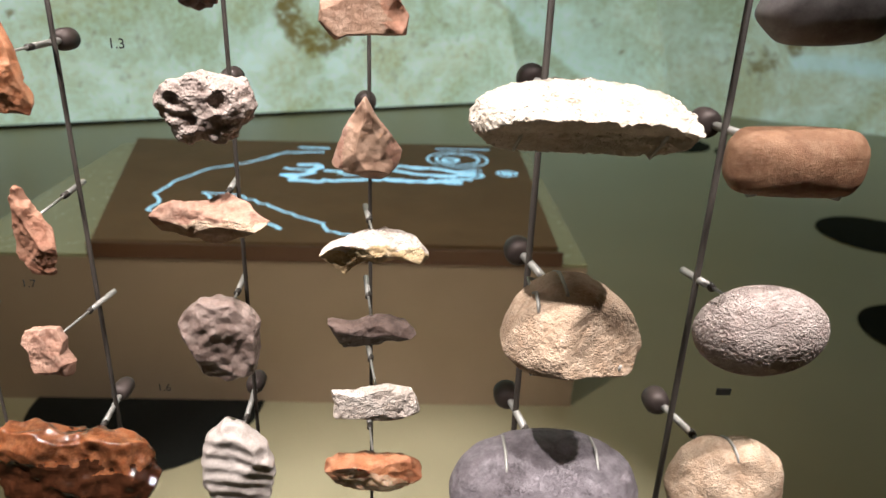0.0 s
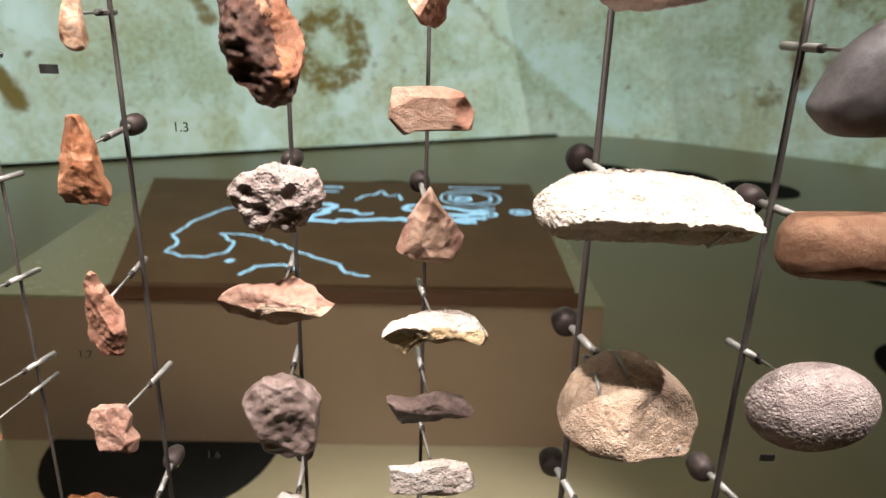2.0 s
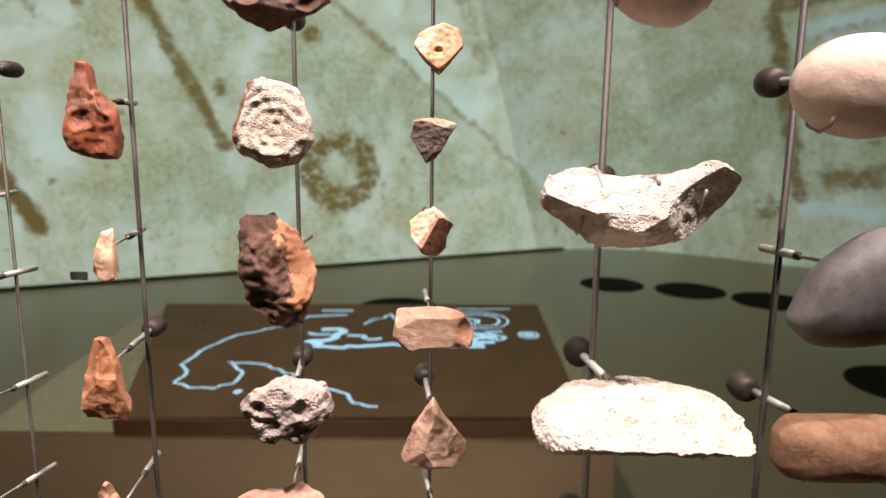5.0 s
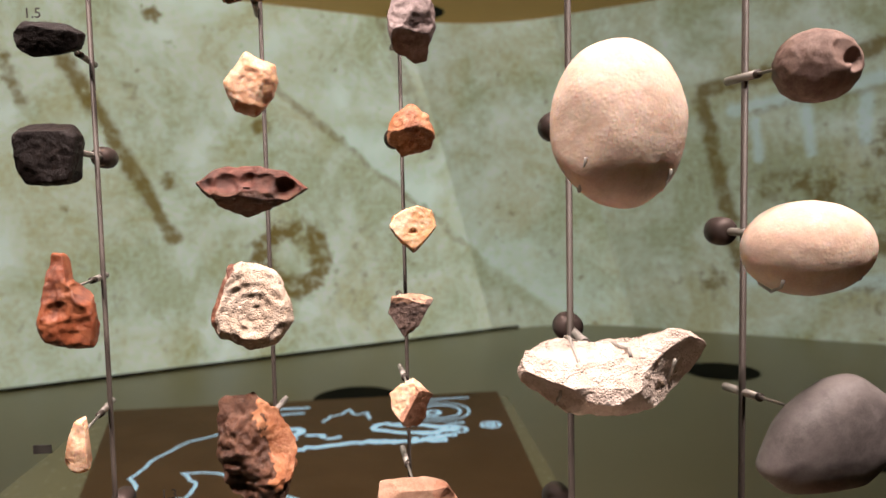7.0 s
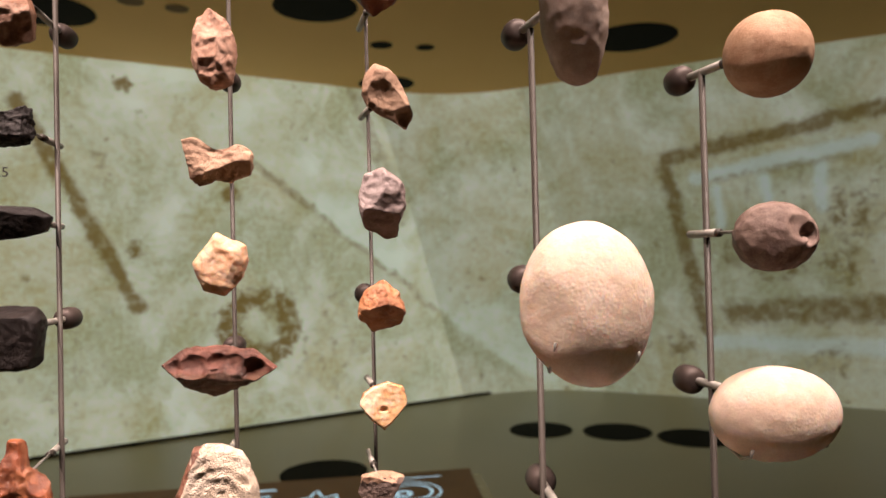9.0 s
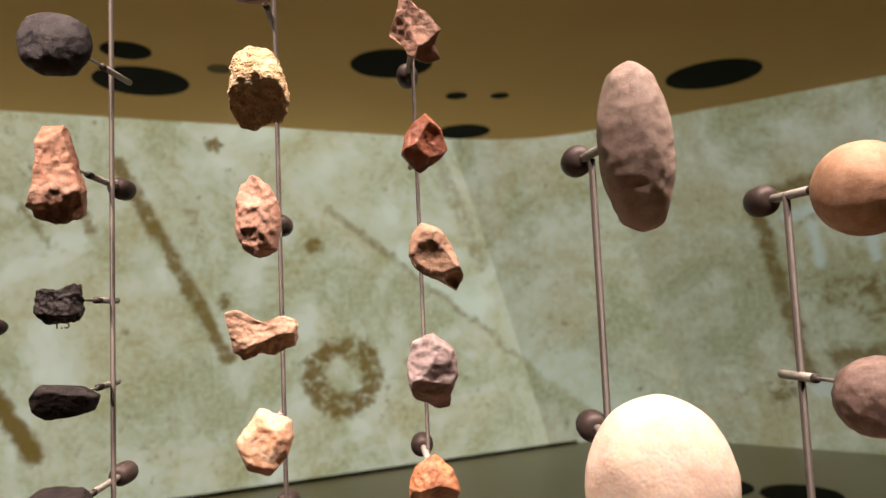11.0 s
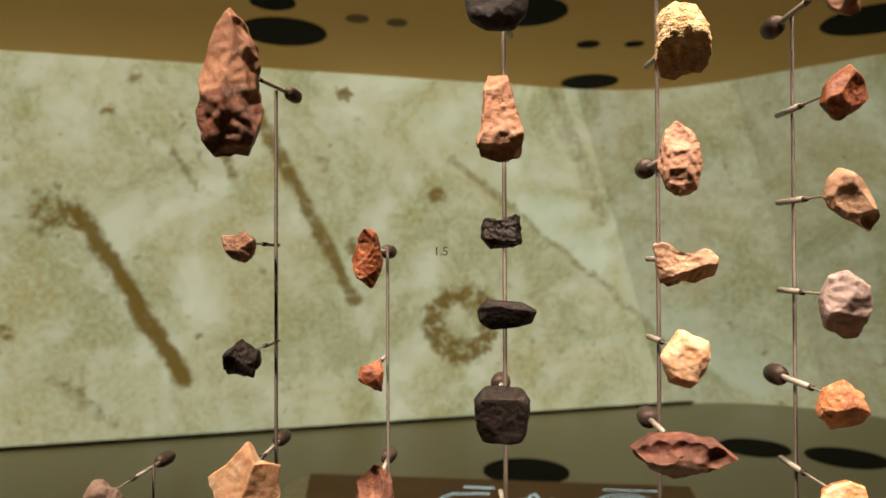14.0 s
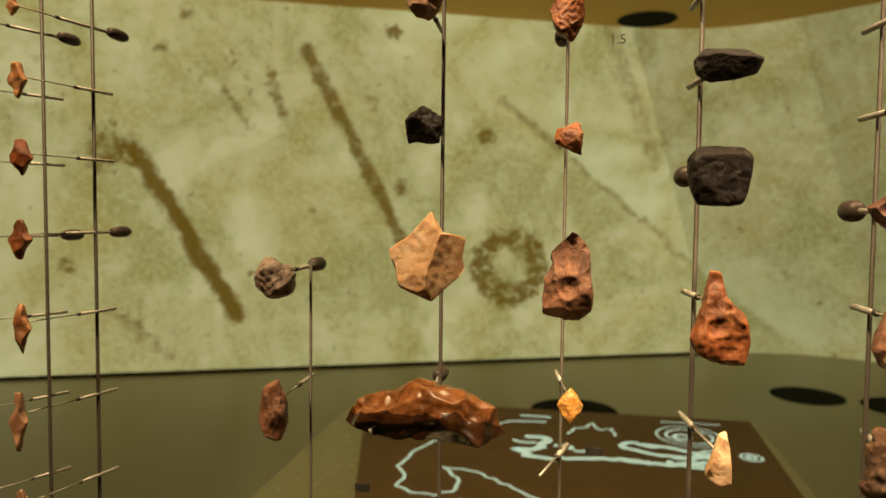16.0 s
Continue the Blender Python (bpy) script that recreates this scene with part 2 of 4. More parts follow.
    for mask, uneven, low, high in ((total, 5.0, 0.45, 1.0), (bars, 2.6, 0.22, 0.85)):
        rough_edge = maths(nt, "ADD", mask, maths(nt, "MULTIPLY", maths(nt, "SUBTRACT", crust, 0.5), uneven))
        blotted = maths(nt, "MULTIPLY", ramp(nt, rough_edge, low, high), maths(nt, "MULTIPLY", maths(nt, "SQRT", mask), 0.95), clamp=True)
        colour = mixed(nt, blotted, colour, stain)
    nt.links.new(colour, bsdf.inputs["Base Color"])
    # the wall's brightness is put in as emission of the print's colours
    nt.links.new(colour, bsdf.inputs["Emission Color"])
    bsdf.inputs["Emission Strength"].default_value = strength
    bsdf.inputs["Roughness"].default_value = 0.85
    b = put(nt, "ShaderNodeBump", Strength=0.3, Distance=0.01)
    nt.links.new(noisy(nt, co, 40.0, 4), b.inputs["Height"])
    nt.links.new(b.outputs[0], bsdf.inputs["Normal"])
    M[name] = m


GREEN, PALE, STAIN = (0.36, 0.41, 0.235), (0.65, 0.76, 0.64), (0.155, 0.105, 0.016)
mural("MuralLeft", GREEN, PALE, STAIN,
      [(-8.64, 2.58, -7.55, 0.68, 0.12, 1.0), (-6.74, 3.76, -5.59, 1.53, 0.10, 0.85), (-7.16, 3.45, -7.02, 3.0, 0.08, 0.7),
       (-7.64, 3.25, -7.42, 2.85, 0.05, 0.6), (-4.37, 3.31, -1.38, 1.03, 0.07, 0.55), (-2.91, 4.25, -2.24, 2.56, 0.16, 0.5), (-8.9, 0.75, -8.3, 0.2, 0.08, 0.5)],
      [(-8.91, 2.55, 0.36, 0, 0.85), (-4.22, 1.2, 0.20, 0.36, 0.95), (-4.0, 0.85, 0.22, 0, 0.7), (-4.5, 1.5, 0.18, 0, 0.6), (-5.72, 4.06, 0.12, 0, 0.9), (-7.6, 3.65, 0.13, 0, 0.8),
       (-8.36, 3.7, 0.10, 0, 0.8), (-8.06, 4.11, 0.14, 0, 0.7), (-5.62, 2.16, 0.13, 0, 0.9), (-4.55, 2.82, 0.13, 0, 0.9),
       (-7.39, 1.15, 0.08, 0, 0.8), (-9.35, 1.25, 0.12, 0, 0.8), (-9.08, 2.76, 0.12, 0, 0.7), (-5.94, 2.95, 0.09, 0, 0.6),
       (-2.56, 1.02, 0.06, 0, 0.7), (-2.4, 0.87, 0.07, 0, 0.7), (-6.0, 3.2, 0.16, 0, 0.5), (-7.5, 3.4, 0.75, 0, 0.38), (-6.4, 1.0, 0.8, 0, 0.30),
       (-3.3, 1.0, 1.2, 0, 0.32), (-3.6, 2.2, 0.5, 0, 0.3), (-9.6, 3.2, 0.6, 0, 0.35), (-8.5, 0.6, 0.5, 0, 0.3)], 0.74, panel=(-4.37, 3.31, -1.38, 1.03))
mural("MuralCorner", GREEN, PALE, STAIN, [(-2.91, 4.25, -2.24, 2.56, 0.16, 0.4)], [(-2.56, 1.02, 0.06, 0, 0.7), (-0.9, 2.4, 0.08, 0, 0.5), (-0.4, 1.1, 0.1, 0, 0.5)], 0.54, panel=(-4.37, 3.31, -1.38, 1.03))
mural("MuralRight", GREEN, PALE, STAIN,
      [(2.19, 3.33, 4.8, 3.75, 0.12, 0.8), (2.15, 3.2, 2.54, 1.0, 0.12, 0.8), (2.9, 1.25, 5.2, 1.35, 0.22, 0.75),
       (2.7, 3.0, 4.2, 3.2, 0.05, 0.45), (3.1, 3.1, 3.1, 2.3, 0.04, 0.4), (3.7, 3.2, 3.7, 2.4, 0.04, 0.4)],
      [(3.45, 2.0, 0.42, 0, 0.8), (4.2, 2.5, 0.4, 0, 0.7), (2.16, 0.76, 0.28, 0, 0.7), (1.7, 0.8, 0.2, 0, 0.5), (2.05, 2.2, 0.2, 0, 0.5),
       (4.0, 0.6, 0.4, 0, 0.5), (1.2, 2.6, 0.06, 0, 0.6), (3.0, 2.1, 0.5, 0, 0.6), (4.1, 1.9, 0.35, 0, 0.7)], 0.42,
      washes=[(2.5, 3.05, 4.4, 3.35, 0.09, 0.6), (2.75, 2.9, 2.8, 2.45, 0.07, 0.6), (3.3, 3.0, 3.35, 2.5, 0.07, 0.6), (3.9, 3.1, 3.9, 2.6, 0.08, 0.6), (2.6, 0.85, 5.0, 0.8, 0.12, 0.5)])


def plain(name, a, b, rough, scale, bump=0.1, gloss=0.5):
    m, nt, bsdf = nodes_of(name)
    co = nt.nodes.new("ShaderNodeTexCoord").outputs["Object"]
    big, small = ramp(nt, noisy(nt, co, scale, 4), 0.35, 0.65), noisy(nt, co, scale * 14, 4, 0.7)
    nt.links.new(mixed(nt, maths(nt, "ADD", maths(nt, "MULTIPLY", big, 0.6), maths(nt, "MULTIPLY", small, 0.4)), a, b), bsdf.inputs["Base Color"])
    nt.links.new(maths(nt, "ADD", maths(nt, "MULTIPLY", small, 0.2), rough - 0.1), bsdf.inputs["Roughness"])
    bsdf.inputs["Specular IOR Level"].default_value = gloss
    n = put(nt, "ShaderNodeBump", Strength=bump, Distance=0.004)
    nt.links.new(small, n.inputs["Height"])
    nt.links.new(n.outputs[0], bsdf.inputs["Normal"])
    M[name] = m


plain("Floor", (0.31, 0.275, 0.17), (0.37, 0.325, 0.205), 0.32, 0.8, 0.004, 0.6)
plain("Ceiling", (0.80, 0.48, 0.18), (0.86, 0.53, 0.21), 0.8, 0.7)
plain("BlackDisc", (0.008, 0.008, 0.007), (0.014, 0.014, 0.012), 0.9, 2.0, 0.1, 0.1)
plain("BrownCover", (0.16, 0.085, 0.03), (0.20, 0.11, 0.04), 0.8, 3.0)
plain("PlinthPaint", (0.34, 0.24, 0.155), (0.40, 0.29, 0.195), 0.6, 1.5)
plain("PlinthTop", (0.34, 0.33, 0.18), (0.40, 0.39, 0.22), 0.25, 1.5)
plain("DarkWood", (0.16, 0.095, 0.045), (0.22, 0.135, 0.07), 0.6, 3.0, 0.1, 0.25)
plain("EdgeWood", (0.10, 0.042, 0.018), (0.14, 0.062, 0.028), 0.5, 4.0)
plain("DarkWall", (0.05, 0.045, 0.035), (0.07, 0.06, 0.045), 0.8, 1.0)
plain("LabelInk", (0.02, 0.018, 0.015), (0.03, 0.026, 0.02), 0.7, 40.0)
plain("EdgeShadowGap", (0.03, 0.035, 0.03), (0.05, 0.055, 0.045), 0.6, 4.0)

m, nt, bsdf = nodes_of("MapLight")
bsdf.inputs["Base Color"].default_value = (0.5, 0.75, 0.85, 1)
bsdf.inputs["Emission Color"].default_value = (0.42, 0.78, 1.0, 1)
bsdf.inputs["Emission Strength"].default_value = 0.85
M["MapLight"] = m

m, nt, bsdf = nodes_of("Glass")
bsdf.inputs["Base Color"].default_value = (0.985, 0.995, 0.985, 1)
bsdf.inputs["Transmission Weight"].default_value = 1.0
bsdf.inputs["Roughness"].default_value = 0.0
bsdf.inputs["IOR"].default_value = 1.10
M["Glass"] = m


# ---- building helpers ----
def mesh_object(name, verts, faces, material, parent=None, label="", smooth=False):
    me = bpy.data.meshes.new(name)
    me.from_pydata([tuple(v) for v in verts], [], [tuple(f) for f in faces])
    me.materials.append(material)
    if smooth:
        me.polygons.foreach_set("use_smooth", [True] * len(me.polygons))
    me.update()
    ob = new(name, me)
    ob.parent = parent
    if label:
        ob["label"] = label
    return ob


def part(name, bm, material, parent, label="", smooth=False):
    bmesh.ops.recalc_face_normals(bm, faces=bm.faces)
    me = bpy.data.meshes.new(name)
    bm.to_mesh(me)
    bm.free()
    me.materials.append(material)
    if smooth:
        me.polygons.foreach_set("use_smooth", [True] * len(me.polygons))
    ob = new(name, me)
    ob.parent = parent
    if label:
        ob["label"] = label
    return ob


def prism(bottom, top):
    """A closed solid between two rings of the same number of points."""
    bm = bmesh.new()
    a, b = [bm.verts.new(p) for p in bottom], [bm.verts.new(p) for p in top]
    bm.faces.new(a)
    bm.faces.new(b[::-1])
    for i in range(len(a)):
        j = (i + 1) % len(a)
        bm.faces.new((a[i], a[j], b[j], b[i]))
    return bm


def box(x0, y0, z0, x1, y1, z1, bevel=0.0):
    bm = prism([(x0, y0, z0), (x1, y0, z0), (x1, y1, z0), (x0, y1, z0)], [(x0, y0, z1), (x1, y0, z1), (x1, y1, z1), (x0, y1, z1)])
    if bevel:
        bmesh.ops.bevel(bm, geom=bm.edges[:], offset=bevel, segments=2, affect="EDGES")
    return bm


def tube(points, radius, sides=10, bm=None):
    """A round bar along a line of points, closed at its ends."""
    bm = bm or bmesh.new()
    points = [Vector(p) for p in points]
    rings = []
    for i, p in enumerate(points):
        way = (points[min(i + 1, len(points) - 1)] - points[max(i - 1, 0)]).normalized()
        side = way.cross(Vector((0, 0, 1)) if abs(way.z) < 0.9 else Vector((1, 0, 0))).normalized()
        up = side.cross(way)
        rings.append([bm.verts.new(p + radius * (math.cos(a) * side + math.sin(a) * up)) for a in (2 * math.pi * k / sides for k in range(sides))])
    for a, b in zip(rings, rings[1:]):
        for k in range(sides):
            j = (k + 1) % sides
            bm.faces.new((a[k], a[j], b[j], b[k]))
    bm.faces.new(rings[0])
    bm.faces.new(rings[-1][::-1])
    return bm


def turned(profile, sides=20):
    """A solid turned round the y axis from (radius, y) pairs."""
    bm = bmesh.new()
    rings = [[bm.verts.new((r * math.cos(a), y, r * math.sin(a))) for a in (2 * math.pi * k / sides for k in range(sides))] for r, y in profile]
    for a, b in zip(rings, rings[1:]):
        for k in range(sides):
            j = (k + 1) % sides
            bm.faces.new((a[k], a[j], b[j], b[k]))
    bm.faces.new(rings[0])
    bm.faces.new(rings[-1][::-1])
    return bm


# ---- the room beyond the glass ----
FLOOR, CEIL = -0.35, 3.95
floor_ob = part("floor", box(-12, -4, FLOOR - 0.2, 10, 13, FLOOR), M["Floor"], None)
tagged(floor_ob, "polished olive green floor", "floor", kind="structure")
ceiling_ob = part("ceiling", box(-12, -4, CEIL, 10, 13, CEIL + 0.2), M["Ceiling"], None)
tagged(ceiling_ob, "brown painted ceiling with black round openings", "ceiling", kind="structure")

CORNER, LEFT, RIGHT = Vector((2.65, 10.35, FLOOR)), Vector((0.917, 0.399, 0)).normalized(), Vector((0.823, -0.568, 0)).normalized()
CORNER_TOP = Vector((1.31, 9.77, CEIL))


def basis(origin, along, up):
    out = along.cross(up).normalized()
    up = out.cross(along).normalized()
    m = Matrix((along, -out, up)).transposed().to_4x4()
    m.translation = origin
    return m


left_m = basis(CORNER, LEFT, Vector((0, 0, 1)))
tall = CEIL - FLOOR
lean = (CORNER_TOP - CORNER).dot(LEFT)
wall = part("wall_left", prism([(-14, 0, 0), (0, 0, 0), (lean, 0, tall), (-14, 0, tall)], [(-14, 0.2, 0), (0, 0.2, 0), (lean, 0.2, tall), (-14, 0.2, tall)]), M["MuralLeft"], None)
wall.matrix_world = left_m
tagged(wall, "pale green mural wall with brown stains, emitting its own colour", "wall", kind="structure")
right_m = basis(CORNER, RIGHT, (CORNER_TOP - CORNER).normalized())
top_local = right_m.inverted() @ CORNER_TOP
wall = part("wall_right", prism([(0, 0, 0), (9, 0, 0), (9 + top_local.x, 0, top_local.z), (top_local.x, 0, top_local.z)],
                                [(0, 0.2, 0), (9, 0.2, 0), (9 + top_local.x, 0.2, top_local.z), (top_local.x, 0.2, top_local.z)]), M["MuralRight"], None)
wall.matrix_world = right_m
tagged(wall, "pale green mural wall leaning inwards, emitting its own colour", "wall", kind="structure")
# the two mural walls meet in a rounded corner
low, high = [], []
for k in range(25):
    a = k / 24
    for row, c in ((low, CORNER), (high, CORNER_TOP)):
        one, two = c - LEFT * 1.3, c + RIGHT * 1.1
        row.append(one * (1 - a) ** 2 + c * (2 * a * (1 - a)) + two * a * a)
away = Vector((0.1, 0.995, 0)) * 0.05
mesh = [left_m.inverted() @ v for v in [q + away * 0.001 for q in low] + [q + away * 0.001 for q in high] + [q + away for q in low] + [q + away for q in high]]
skin = [(k, k + 1, 26 + k, 25 + k) for k in range(24)] + [(51 + k, 50 + k, 75 + k, 76 + k) for k in range(24)]
wall = mesh_object("wall_corner", mesh, skin + [(0, 25, 75, 50), (24, 74, 99, 49)], M["MuralCorner"], smooth=True)
wall.matrix_world = left_m
tagged(wall, "pale green rounded corner of the mural wall, emitting its own colour", "wall", kind="structure")
# unseen walls added to close the room, dark so they bounce little light
for name, b in (("wall_back", (-12, -4.2, FLOOR, 10, -4, CEIL)), ("wall_west", (-12.2, -4, FLOOR, -12, 13, CEIL)), ("wall_east", (10, -4, FLOOR, 10.2, 13, CEIL))):
    tagged(part(name, box(*b), M["DarkWall"], None), "unseen dark wall closing the room", "wall", kind="structure")
# dark strip standing in for the shadow gap at the wall's foot
gap_strip = part("baseboard", box(-14, -0.03, 0, -0.01, -0.004, 0.035), M["EdgeShadowGap"], None)
gap_strip.matrix_world = left_m
tagged(gap_strip, "thin dark strip as shadow gap under the mural", "baseboard", kind="structure")


def disc(name, x, y, z, radius, label, category, up, material="BlackDisc"):
    ring = [(x + radius * math.cos(a), y + radius * math.sin(a)) for a in (2 * math.pi * k / 48 for k in range(48))]
    low, high = (z + 0.001, z + 0.006) if up else (z - 0.006, z - 0.001)
    b = prism([(*p, low) for p in ring], [(*p, high) for p in ring])
    return tagged(part(name, b, M[material], None), label, category, "round openings", "structure")


for x, y, r in ((2.94, 7.01, 0.47), (0.40, 8.95, 0.36), (-0.35, 6.30, 0.38), (-2.76, 6.5, 0.43), (-2.55, 5.71, 0.2), (-2.94, 5.32, 0.11), (-1.93, 6.24, 0.11),
                (-1.58, 6.40, 0.10), (-3.48, 4.73, 0.06), (-3.64, 4.51, 0.10), (0.76, 7.42, 0.10), (0.28, 7.36, 0.12)):
    if r < 0.125 and x < 0:
        disc("ceiling_cover", x, y, CEIL, r, "small round brown cover in the ceiling", "ceiling cover", False, "BrownCover")
    else:
        disc("ceiling_opening", x, y, CEIL, r, "round black opening in the brown ceiling", "ceiling opening", False)
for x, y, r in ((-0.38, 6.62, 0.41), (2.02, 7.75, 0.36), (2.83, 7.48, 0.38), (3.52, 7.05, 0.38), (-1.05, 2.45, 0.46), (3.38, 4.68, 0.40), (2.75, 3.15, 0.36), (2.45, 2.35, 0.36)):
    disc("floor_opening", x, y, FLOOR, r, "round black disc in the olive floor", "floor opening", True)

# ---- the map table ----
plinth = new("map_table")
plinth.location = (-0.5, 3.3, FLOOR)
shift = Vector(plinth.location)


def rel(points):
    return [Vector(p) - shift for p in points]


foot = [(-1.72, 2.47), (0.69, 2.47), (0.70, 4.24), (-1.78, 4.2)]
part("body", prism(rel([(x, y, FLOOR) for x, y in foot]), rel([(x, y, 0.285) for x, y in foot])), M["PlinthPaint"], plinth, "beige painted plinth")
part("glass_top", prism(rel([(x, y, 0.287) for x, y in foot]), rel([(x, y, 0.300) for x, y in foot])), M["PlinthTop"], plinth, "greenish glossy top plate")
board = [(-1.20, 2.48), (0.58, 2.52), (0.63, 4.19), (-1.66, 4.13)]
bm = prism(rel([(x, y, 0.301) for x, y in board]), rel([(x, y, 0.352) for x, y in board]))
bmesh.ops.bevel(bm, geom=bm.edges[:], offset=0.004, segments=2, affect="EDGES")
part("map_board", bm, M["DarkWood"], plinth, "dark brown map board")
part("board_edge", prism(rel([(-1.21, 2.462, 0.290), (0.59, 2.462, 0.290), (0.59, 2.474, 0.290), (-1.21, 2.474, 0.290)]), rel([(-1.21, 2.462, 0.350), (0.59, 2.462, 0.350), (0.59, 2.474, 0.350), (-1.21, 2.474, 0.350)])), M["EdgeWood"], plinth, "dark red brown front edge")
tagged(plinth, "beige plinth table with a dark brown illuminated map board", "map table")


def lit_line(name, points, width, closed=False, jag=0.012, seed=1):
    """A glowing line on the map board, roughened like a coast."""
    rnd = random.Random(seed)
    pts = [Vector((x, y, 0)) for x, y in points]
    if closed:
        pts.append(pts[0])
    fine = [pts[0]]
    for a, b in zip(pts, pts[1:]):
        n = max(1, int((b - a).length / 0.035))
        fine += [a.lerp(b, k / n) + (Vector((rnd.uniform(-jag, jag), rnd.uniform(-jag, jag), 0)) if k < n else Vector()) for k in range(1, n + 1)]
    bm = tube([(p.x, p.y, 0.356) for p in fine], width * 0.85, 6)
    for v in bm.verts:
        v.co.z = 0.3535 + (v.co.z - 0.356) * 0.15
    return part(name, bm, M["MapLight"], None)


def map_part(ob):
    ob.parent = plinth
    ob.matrix_parent_inverse = Matrix.Translation(-shift)
    ob["label"] = "glowing pale blue map line"


map_part(lit_line("coast_line", [(-0.73, 3.88), (-0.9, 3.62), (-1.047, 3.51), (-1.15, 3.25), (-1.173, 3.056), (-1.11, 2.95), (-1.12, 2.83), (-1.033, 2.774), (-0.93, 2.77), (-0.86, 2.85), (-0.87, 2.98),
                                 (-0.965, 3.094), (-0.80, 3.07), (-0.62, 2.92), (-0.444, 2.776), (-0.36, 2.72), (-0.33, 2.63), (-0.228, 2.596)], 0.008, jag=0.016, seed=2))
map_part(lit_line("coast_line", [(-0.616, 3.335), (-0.50, 3.32), (-0.35, 3.35), (-0.224, 3.381), (-0.1, 3.38), (0.05, 3.36), (0.2, 3.40), (0.30, 3.42)], 0.022, jag=0.02, seed=3))
map_part(lit_line("coast_line", [(-0.73, 3.88), (-0.60, 3.90), (-0.52, 3.9)], 0.012, seed=4))
map_part(lit_line("coast_line", [(-0.62, 3.62), (-0.50, 3.60), (-0.52, 3.47), (-0.66, 3.42), (-0.58, 3.36)], 0.026, jag=0.025, seed=5))
map_part(lit_line("coast_line", [(-0.10, 3.64), (0.05, 3.62), (0.18, 3.58), (0.28, 3.50), (0.16, 3.46), (0.0, 3.50), (-0.12, 3.56)], 0.020, closed=True, jag=0.022, seed=6))
map_part(lit_line("river_line", [(-0.40, 3.72), (-0.366, 3.825), (-0.30, 3.85), (-0.261, 3.941), (-0.22, 3.82), (-0.16, 3.86), (-0.15, 3.74)], 0.008, seed=7))
map_part(lit_line("title_bar", [(0.12, 4.06), (0.44, 4.07)], 0.008, jag=0.0, seed=8))
map_part(lit_line("title_bar", [(-0.68, 4.0), (-0.50, 4.0)], 0.014, jag=0.0, seed=9))
for x, y, r, w in ((0.24, 3.82, 0.17, 0.006), (0.24, 3.82, 0.12, 0.008), (0.20, 3.80, 0.04, 0.014), (0.32, 3.50, 0.04, 0.010), (0.492, 3.553, 0.05, 0.008), (0.492, 3.553, 0.02, 0.010)):
    map_part(lit_line("map_ring", [(x + r * math.cos(a), y + r * math.sin(a)) for a in (2 * math.pi * k / 24 for k in range(24))], w, closed=True, jag=0.002, seed=11))
map_part(lit_line("coast_line", [(-0.74, 2.58), (-0.70, 2.68), (-0.58, 2.70), (-0.52, 2.64)], 0.010, seed=12))
map_part(lit_line("island", [(-0.83, 2.745), (-0.81, 2.73)], 0.022, seed=13))

rnd_map = random.Random(5)
for k in range(16):
    x, y = rnd_map.uniform(-0.70, 0.28), rnd_map.uniform(3.36, 3.62)
    x = x if k % 3 else rnd_map.uniform(-0.08, 0.25)
    map_part(lit_line("island", [(x, y), (x + rnd_map.uniform(0.04, 0.10), y + rnd_map.uniform(-0.03, 0.03)), (x + rnd_map.uniform(0.06, 0.13), y + rnd_map.uniform(-0.05, 0.05))], rnd_map.uniform(0.008, 0.018), jag=0.015, seed=20 + k))

# ---- glass pane with its small numbers ----
pane = part("window_1", box(-1.7, 0.684, FLOOR, 1.3, 0.692, CEIL - 0.01), M["Glass"], None)
pane.visible_shadow = False
tagged(pane, "clear glass pane behind the mounting rods", "glass pane", kind="structure")


def number(text, x, z):
    cu = bpy.data.curves.new("number_label", "FONT")
    cu.body, cu.size, cu.align_x, cu.align_y, cu.extrude = text, 0.0125, "CENTER", "CENTER", 0.0002
    cu.materials.append(M["LabelInk"])
    ob = new("number_label", cu)
    ob.matrix_world = pose(x, 0.6832, z, 90, 0, 0)
    tagged(ob, "small black printed number on the glass", "label", "numbers on the glass")


for text, x, z in (("1.5", -0.325, 1.703), ("1.3", -0.228, 1.261), ("1.8", -0.458, 1.308), ("1.7", -0.348, 1.026), ("1.6", -0.228, 0.906)):
    number(text, x, z)
for x, z in ((0.379, 0.913), (-0.339, 1.31), (-0.573, 1.253)):
    tagged(part("number_label", box(x - 0.008, 0.6822, z - 0.004, x + 0.008, 0.6836, z + 0.004), M["LabelInk"], None), "small dark unreadable number on the glass", "label", "numbers on the glass")

# ---- mounting rods ----
ROD_Y = 0.637
RODS = {}
for key, x, top, radius in (("L2", -0.906, 2.2, 0.0018), ("L1", -0.847, 2.2, 0.0018), ("M3", -0.611, 1.492, 0.0014), ("M2", -0.482, 1.862, 0.0018), ("M1", -0.370, 1.705, 0.0015),
                            ("R0", -0.258, 2.03, 0.0021), ("R1", -0.119, 2.04, 0.0019), ("R2", -0.003, 1.915, 0.0017), ("R3", 0.144, 1.822, 0.0030), ("R4", 0.305, 1.786, 0.0031)):
    rod = new("mounting_rod")
    rod.location = (x, ROD_Y, FLOOR)
    part("shaft", tube([(0, 0, 0), (0, 0, top - FLOOR)], radius, 14), M["Steel"], rod, smooth=True)
    tagged(rod, "slim upright steel rod carrying stone holders", "mounting rod", "mounting rods")
    RODS[key] = (rod, x, radius)

